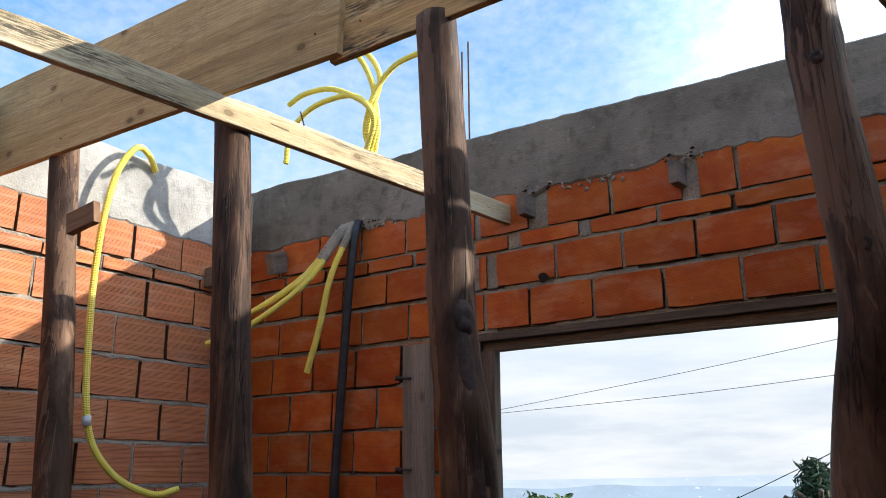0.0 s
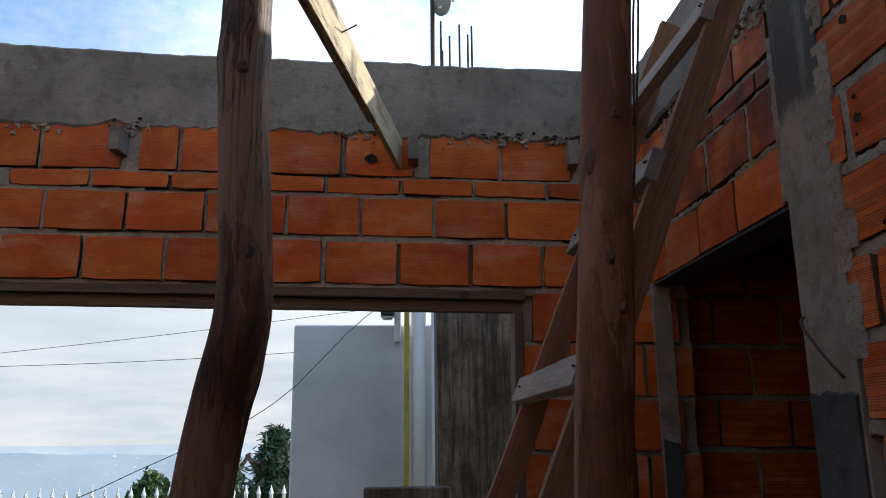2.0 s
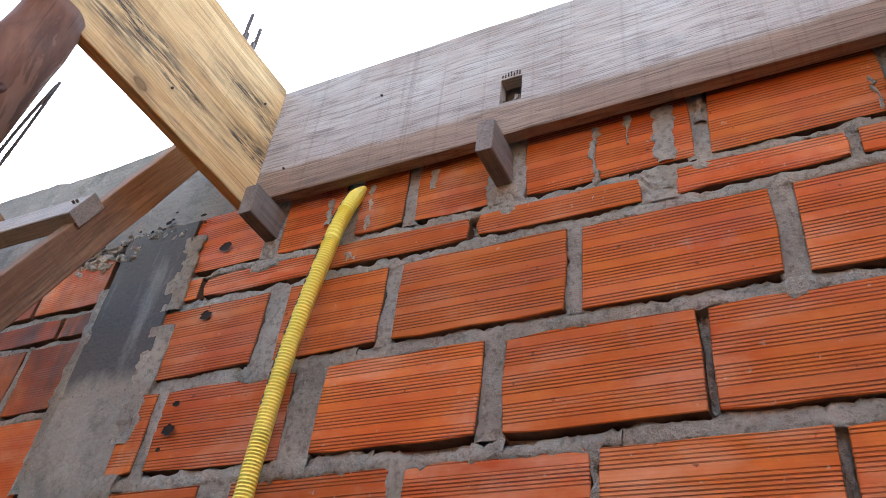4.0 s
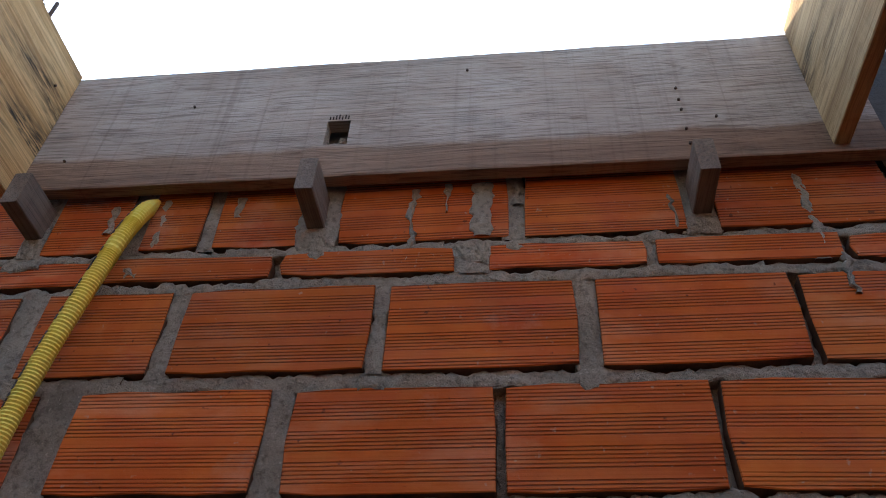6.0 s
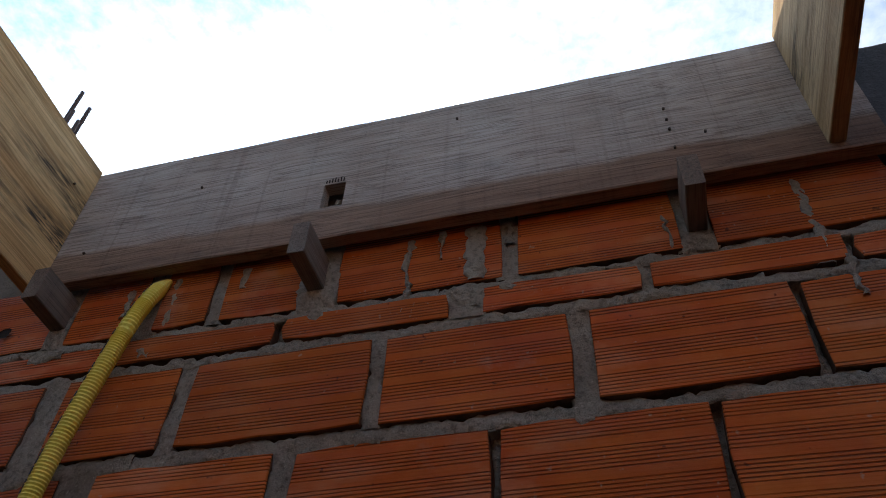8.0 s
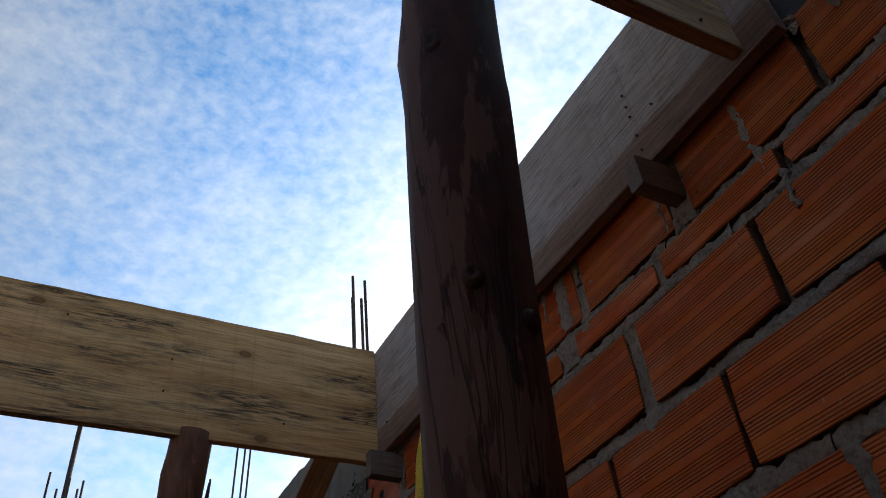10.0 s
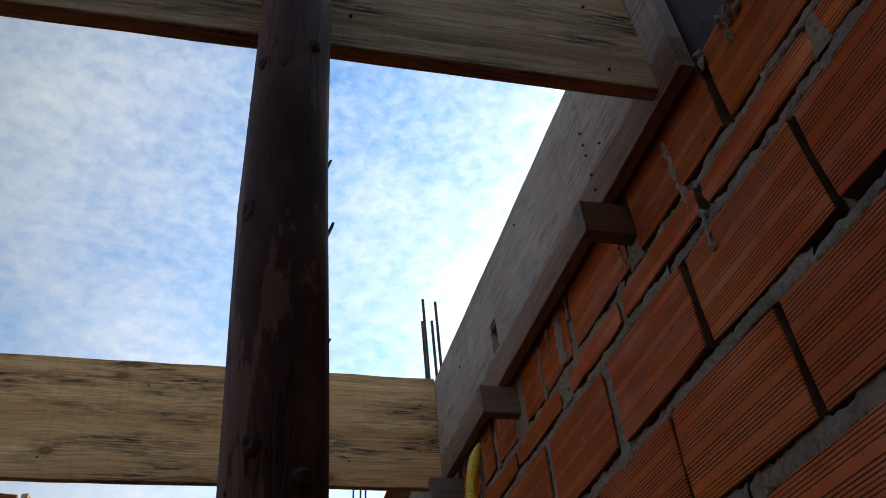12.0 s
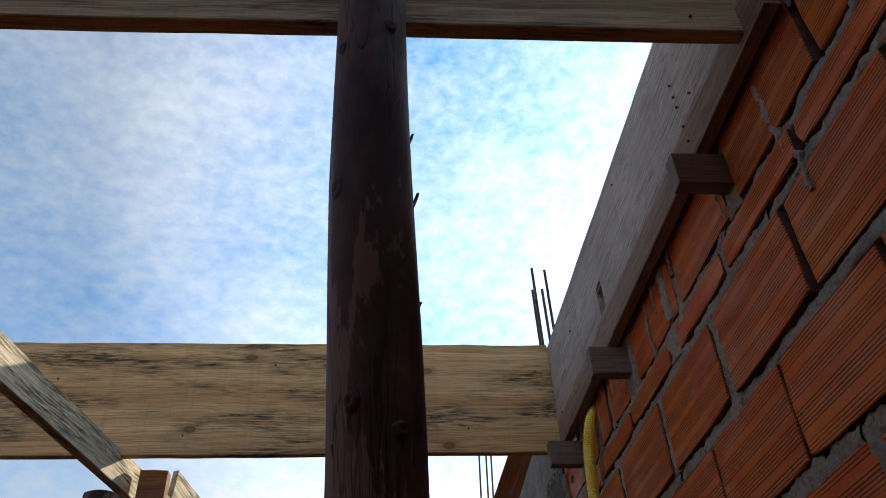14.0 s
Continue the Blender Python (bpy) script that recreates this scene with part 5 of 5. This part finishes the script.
rubble(W_RIGHT, [(3.22, 2.80, 0.05, 40), (3.4, 2.80, 0.12, 45), (3.7, 2.80, 0.15, 40), (3.1, 2.84, 0.06, 30), (1.12, 2.84, 0.05, 25), (0.95, 2.84, 0.1, 25)], wall_right)
rubble(W_FAR, [(-1 + 1.3, 2.84, 0.12, 30), (-1.64, 2.84, 0.14, 45), (-1.05, 2.84, 0.08, 30), (-0.15, 2.84, 0.05, 24), (1.62, 2.86, 0.08, 50), (1.45, 2.86, 0.06, 20), (-1.95, 2.84, 0.1, 25)], wall_far)

# discs coloured as shaded pits in the ragged foot of the ring beams and round the conduits' exit
pits = random.Random(14)


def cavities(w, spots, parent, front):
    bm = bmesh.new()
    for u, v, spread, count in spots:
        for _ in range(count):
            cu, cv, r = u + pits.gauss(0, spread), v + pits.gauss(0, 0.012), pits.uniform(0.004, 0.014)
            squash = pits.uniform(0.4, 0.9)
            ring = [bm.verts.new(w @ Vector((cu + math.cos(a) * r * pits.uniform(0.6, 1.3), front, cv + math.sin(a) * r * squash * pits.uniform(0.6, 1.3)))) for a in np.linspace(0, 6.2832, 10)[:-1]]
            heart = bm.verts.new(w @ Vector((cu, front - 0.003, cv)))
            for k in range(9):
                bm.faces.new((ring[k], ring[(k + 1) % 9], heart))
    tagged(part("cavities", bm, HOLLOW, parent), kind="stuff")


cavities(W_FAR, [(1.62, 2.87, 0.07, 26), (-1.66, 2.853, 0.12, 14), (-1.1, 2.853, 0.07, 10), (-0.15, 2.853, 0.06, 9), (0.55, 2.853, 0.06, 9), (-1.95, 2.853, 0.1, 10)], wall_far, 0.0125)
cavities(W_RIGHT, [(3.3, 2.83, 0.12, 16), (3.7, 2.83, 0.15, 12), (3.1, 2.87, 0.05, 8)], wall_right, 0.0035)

# upright board with bolts beside the window, block on a post
side_board = tagged(part("upright_board", board_mesh(2.2, 0.16, 0.03, 77), GREYWOOD, at=pose(-2.17, 4.262, 1.1, 0, -90, 0)), "grey weathered upright board beside the window frame", "timber board")
for z in (2.04, 1.62):
    bm = bmesh.new()
    add_tube(bm, [(-2.2, 4.25, z), (-2.225, 4.215, z), (-2.24, 4.20, z + 0.003)], 0.006, 8)
    add_tube(bm, [(-2.238, 4.203, z), (-2.252, 4.19, z)], 0.012, 6)
    ob = part("bolt", bm, RUST, side_board, "rusty bolt")
    ob.matrix_parent_inverse = side_board.matrix_basis.inverted()
board("wood_block", (-2.735, 2.775, 2.535), (-2.585, 2.79, 2.562), 0.085, 0.03, REDWOOD, "small reddish wooden block nailed to a post", "wooden block", seed=81)
board("wood_block", (-0.02, 2.875, 2.735), (0.06, 2.875, 2.735), 0.10, 0.04, REDWOOD, "small wooden block wedged beside a batten on a post", "wooden block", seed=84)
board("wood_block", (-3.385, 3.97, 2.66), (-3.30, 3.97, 2.66), 0.11, 0.05, PEGWOOD, "short grey wooden block set in the brick wall", "wooden block", seed=82)
board("wood_stub", (-3.12, 4.285, 2.78), (-3.12, 4.17, 2.74), 0.12, 0.05, PEGWOOD, "splintered grey wooden stub set in the brick wall", "wooden stub", "wall stubs", 83)

# bent tie wires
for pts in ([(-3.33, 4.20, 3.20), (-3.36, 4.12, 3.26), (-3.36, 4.10, 3.34), (-3.30, 4.14, 3.37)], [(1.27, 3.02, 1.74), (1.24, 3.05, 1.80), (1.235, 3.12, 1.88), (1.25, 3.13, 1.90)]):
    bm = bmesh.new()
    add_tube(bm, curve_points(pts, 0.02), 0.004, 6)
    tagged(part("tie_wire", bm, RUST, smooth=True), "bent rusty tie wire poking out of the wall", "wire", "tie wires")
for pts in ([(0.770, 2.80, 2.70), (0.766, 2.81, 2.56), (0.757, 2.82, 2.41), (0.749, 2.83, 2.29), (0.735, 2.84, 2.12)], [(0.768, 2.80, 2.69), (0.757, 2.81, 2.58), (0.750, 2.82, 2.45), (0.745, 2.83, 2.28)]):
    bm = bmesh.new()
    add_tube(bm, curve_points(pts, 0.03), 0.0028, 6)
    tagged(part("tie_wire", bm, RUST, smooth=True), "thin wire hanging along a post", "wire", "tie wires")

# outside -------------------------------------------------------------------------------------
def ground_sheet():
    bm = bmesh.new()
    ys = [-60, -8, -2.7, 4.5, 9, 14, 22, 40, 80, 200, 500, 1200, 2600, 4200]
    xs = [-4200, -2000, -900, -400, -150, -60, -25, -10, -3, 3, 10, 25, 60, 150, 400, 900, 2000, 4200]
    g = []
    for y in ys:
        drop = 0 if y < 12 else -min(260.0, (y - 12) * 0.28)
        g.append([bm.verts.new((x, y, -0.13 + drop + (noise.noise(Vector((x * 0.01, y * 0.01, 2))) * 6 if y > 30 else 0))) for x in xs])
    for a, b in zip(g, g[1:]):
        for i in range(len(xs) - 1):
            bm.faces.new((a[i], a[i + 1], b[i + 1], b[i]))
    return bm


tagged(part("ground", ground_sheet(), EARTH, smooth=True), "earth and grass sloping down towards the valley", "ground", kind="structure")


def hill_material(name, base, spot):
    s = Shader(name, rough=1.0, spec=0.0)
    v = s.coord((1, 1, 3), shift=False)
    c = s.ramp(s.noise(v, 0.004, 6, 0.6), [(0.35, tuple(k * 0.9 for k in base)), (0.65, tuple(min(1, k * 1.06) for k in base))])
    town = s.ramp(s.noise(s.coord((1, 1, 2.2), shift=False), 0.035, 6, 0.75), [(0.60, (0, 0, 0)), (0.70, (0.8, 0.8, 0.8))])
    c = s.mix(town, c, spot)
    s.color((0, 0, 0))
    # distance haze and daylight are put into the hills' own glowing colour
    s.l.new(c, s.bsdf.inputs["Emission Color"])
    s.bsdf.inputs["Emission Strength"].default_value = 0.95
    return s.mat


def ridge(dist, low, high, seed, material, name):
    bm = bmesh.new()
    rows = []
    for i in range(141):
        a = radians(-75 + i * 150 / 140)
        h = high * (0.62 + 0.5 * noise.noise(Vector((i * 0.055, seed, 0))) + 0.18 * noise.noise(Vector((i * 0.3, seed, 5))))
        x, y = dist * math.sin(a), dist * math.cos(a)
        rows.append([bm.verts.new((x, y, low)), bm.verts.new((x * 1.06, y * 1.06, low + (h - low) * 0.6)), bm.verts.new((x * 1.1, y * 1.1, h))])
    for a, b in zip(rows, rows[1:]):
        for j in range(2):
            bm.faces.new((a[j], b[j], b[j + 1], a[j + 1]))
    tagged(part(name, bm, material, smooth=True), "hazy blue hills with a distant town", "backdrop", kind="structure")


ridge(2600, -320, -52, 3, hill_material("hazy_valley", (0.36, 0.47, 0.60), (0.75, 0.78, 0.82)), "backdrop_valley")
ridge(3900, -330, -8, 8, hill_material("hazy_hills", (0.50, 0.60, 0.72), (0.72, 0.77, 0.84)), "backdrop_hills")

# neighbour's plastered wall, its downpipes and the concrete pier beside the window
neighbour = tagged(empty("neighbour_wall"), "grey plastered neighbour's wall with pipes at its corner", "wall", kind="structure")
part("plaster_wall", box((-0.42, 7.0, -0.1), (0.75, 7.2, 2.43), bevel=0.01), PLASTER, neighbour)
# hidden wall added to keep direct sun off the left window jamb
part("gable_wall", box((0.76, 7.0, -0.1), (4.8, 7.2, 4.15), bevel=0.01), PLASTER, neighbour)
pipe = bmesh.new()
add_tube(pipe, [(0.47, 6.9, 0.0), (0.47, 6.9, 3.4)], 0.055, 16)
tagged(part("downpipe", pipe, PVC, smooth=True), "white plastic downpipe beside a grey wall", "pipe", "downpipes")
pipe = bmesh.new()
add_tube(pipe, [(0.60, 6.86, 0.0), (0.60, 6.86, 3.4)], 0.04, 16)
tagged(part("downpipe", pipe, PVC, smooth=True), "white plastic downpipe beside a grey wall", "pipe", "downpipes")
hose("conduit", [(0.385, 6.86, 0.0), (0.385, 6.86, 1.5), (0.39, 6.86, 3.3)], 0.02, OLIVE, "dull yellow conduit running up beside a white downpipe", sides=8, pitch=0.02)
pier = rough_beam("concrete_pier", wall_frame((0, 5.5, 0), (-1, 0, 0), (0, -1, 0)), -1.6, -0.50, -0.1, 3.0, 0.2, None, 17, 0.0, ragged=0.0, top=0.01, material=PIER)
tagged(pier, "rough grey concrete pier with formwork streaks", "pier", kind="structure")
tagged(part("low_wall", box((0.12, 5.3, -0.1), (0.55, 5.42, 1.385), bevel=0.006), PIER), "low dark brown wall below the pier", "wall", kind="structure")


# dish and lamp over the walls
dish = tagged(empty("satellite_dish"), "small white satellite dish on a thin mast", "satellite dish")
bm = bmesh.new()
rings = []
for j in range(5):
    r = 0.19 * j / 4
    rings.append([bm.verts.new((math.cos(a) * r * 0.9, r * r * 0.6, math.sin(a) * r)) for a in np.linspace(0, 6.283, 25)[:-1]] if j else [bm.verts.new((0, 0, 0))])
for k in range(24):
    bm.faces.new((rings[0][0], rings[1][k], rings[1][(k + 1) % 24]))
for r0, r1 in zip(rings[1:], rings[2:]):
    for k in range(24):
        bm.faces.new((r0[k], r1[k], r1[(k + 1) % 24], r0[(k + 1) % 24]))
plate = part("reflector", bm, DISHGREY, dish, smooth=True, at=pose(0.80, 8.9, 6.25, 20, 0, -58))
plate.modifiers.new("thick", "SOLIDIFY").thickness = 0.012
bm = bmesh.new()
add_tube(bm, [(0.74, 9.0, 0.0), (0.74, 9.0, 6.3)], 0.025, 10)
part("mast", bm, RUST, dish, smooth=True)
bm = bmesh.new()
add_tube(bm, [(0.80, 8.9, 6.14), (0.90, 8.96, 6.20), (0.97, 9.0, 6.30)], 0.010, 8)
arm = part("feed_arm", bm, PAINT, dish, smooth=True)
bm = bmesh.new()
add_tube(bm, [(0.98, 9.0, 6.29), (0.94, 8.98, 6.30)], 0.022, 12)
part("feed_horn", bm, PAINT, arm, smooth=True)
lamp = tagged(empty("wall_lamp"), "small grey outdoor lamp on a bracket at the wall corner", "lamp")
part("bracket", box((0.30, 6.90, 2.30), (0.345, 7.0, 2.62), bevel=0.005), PAINT, lamp)
housing = part("housing", box((0.20, 6.78, 2.47), (0.30, 6.95, 2.54), bevel=0.012), BLACK, lamp)
part("lamp_glass", box((0.215, 6.80, 2.455), (0.285, 6.93, 2.4695), bevel=0.003), PAINT, housing, "pale glass front")

def picket_fence(y, x0, x1, top):
    fence = tagged(empty("fence"), "white metal picket fence with pointed tops", "fence")
    for z in (0.35, top - 0.22):
        part("rail", box((x0, y - 0.015, z), (x1, y + 0.015, z + 0.035)), PAINT, fence)
    bm = bmesh.new()
    add_box(bm, (-0.013, -0.013, -0.1), (0.013, 0.013, top - 0.07))
    me = mesh_of("picket", bm, PAINT)
    bm = bmesh.new()
    bmesh.ops.create_cone(bm, segments=4, radius1=0.024, radius2=0.001, depth=0.08, matrix=Matrix.Translation((0, 0, top - 0.035)), cap_ends=True)
    tip = mesh_of("spear_tip", bm, PAINT)
    x = x0
    while x < x1:
        ob = new("picket", me)
        ob.parent, ob.location = fence, (x, y, 0)
        head = new("spear_tip", tip)
        head.parent = ob
        x += 0.115


picket_fence(9.0, -7.0, -0.4, 1.22)


def tree(x, y, base, height, spread, material, label, seed, tall=False):
    """Tapered trunk with limbs and a crown of many small leaf clumps."""
    rnd = random.Random(seed)
    root = tagged(empty("tree", Matrix.Translation((x, y, base))), label, "tree")
    bm = bmesh.new()
    add_tube(bm, curve_points([(0, 0, -0.3), (0.1, 0.05, height * 0.35), (-0.05, 0.1, height * 0.8)], 0.5), lambda i, k: max(0.03, 0.16 - 0.015 * i), 8)
    tips = []
    for k in range(9):
        a, h = rnd.uniform(0, 6.28), rnd.uniform(0.35, 0.75) * height
        tip = (math.cos(a) * spread * 0.7, math.sin(a) * spread * 0.7, h + rnd.uniform(0.1, 0.25) * height)
        add_tube(bm, curve_points([(0, 0, h), (tip[0] * 0.5, tip[1] * 0.5, h + 0.1 * height), tip], 0.4), 0.035, 6)
    part("trunk", bm, TRUNK, root, smooth=True)
    verts, faces = [], []
    for k in range(420):
        a = rnd.uniform(0, 6.28)
        t = rnd.random()
        if tall:
            z = height * (0.2 + 0.8 * t)
            r = spread * (1.02 - t) ** 0.8 * rnd.uniform(0.3, 1.0)
        else:
            e = rnd.uniform(-0.35, 1.0)
            rr = rnd.uniform(0.55, 1.0) ** 0.4 * (1 + 0.25 * noise.noise(Vector((math.cos(a) * 1.7, math.sin(a) * 1.7, e * 2 + seed))))
            r = spread * rr * math.sqrt(max(0.0, 1 - max(e, 0) ** 2))
            z = height * 0.62 + e * rr * height * 0.38
        c = Vector((math.cos(a) * r, math.sin(a) * r, z))
        for j in range(26):
            p = c + Vector((rnd.gauss(0, 1), rnd.gauss(0, 1), rnd.gauss(0, 0.7))) * spread * 0.085
            d = Vector((rnd.uniform(-1, 1), rnd.uniform(-1, 1), rnd.uniform(-0.6, 1))).normalized() * rnd.uniform(0.05, 0.11)
            e2 = d.orthogonal().normalized() * d.length * (0.22 if tall else 0.42)
            n = len(verts)
            verts += [p - d, p + e2, p + d, p - e2]
            faces.append((n, n + 1, n + 2, n + 3))
    me = bpy.data.meshes.new("crown")
    me.from_pydata([tuple(v) for v in verts], [], faces)
    me.materials.append(material)
    crown = new("crown", me)
    crown.parent = root


tree(-7.95, 17.0, -1.4, 2.5, 1.0, LEAF, "round green leafy tree beyond the fence", 1)
tree(-11.2, 19.0, -1.9, 2.7, 1.1, LEAF, "round green leafy tree beyond the fence", 2)
tree(-4.7, 19.5, -2.1, 3.0, 0.6, LEAF, "small green leafy tree beyond the fence", 3)
tree(-4.0, 20.0, -2.2, 3.15, 0.5, LEAF, "small green leafy tree beyond the fence", 4)
tree(-1.3, 13.5, -0.6, 2.35, 0.75, NEEDLE, "dark green conifer beyond the fence", 5, tall=True)
tree(-2.2, 14.0, -0.7, 2.4, 0.7, NEEDLE, "dark green conifer beyond the fence", 6, tall=True)


def wire(pts, r=0.006):
    bm = bmesh.new()
    add_tube(bm, curve_points(pts, 0.6), r, 5)
    tagged(part("overhead_cable", bm, WIRE, smooth=True), "thin black overhead cable against the sky", "cable", "overhead cables")


for pts, r in (([(-11.5, 20.5, 3.37), (-6.4, 20.5, 3.93), (-2.6, 20.5, 4.40), (3, 20.5, 5.15)], 0.007), ([(-11.5, 20.4, 3.29), (-6.45, 20.4, 3.43), (-2.7, 20.4, 3.62), (3, 20.4, 4.0)], 0.007)):
    wire(pts, r)
for x in (-11.5, 3):
    pole("utility_pole", [(x, 20.5, -3.2, 0.11), (x, 20.5, 2.0, 0.10), (x, 20.5, 7.0, 0.09)], CONCRETE, "plain grey utility pole carrying thin cables", 71, knots=0)
wire([(-2.7, 6.93, 0.97), (-1.9, 6.93, 1.22), (-1.45, 6.93, 1.42), (-1.0, 6.93, 1.62), (-0.69, 6.93, 1.77), (-0.39, 6.93, 1.99), (-0.04, 6.93, 2.36), (0.2, 6.93, 2.56), (0.31, 6.93, 2.59)], 0.003)
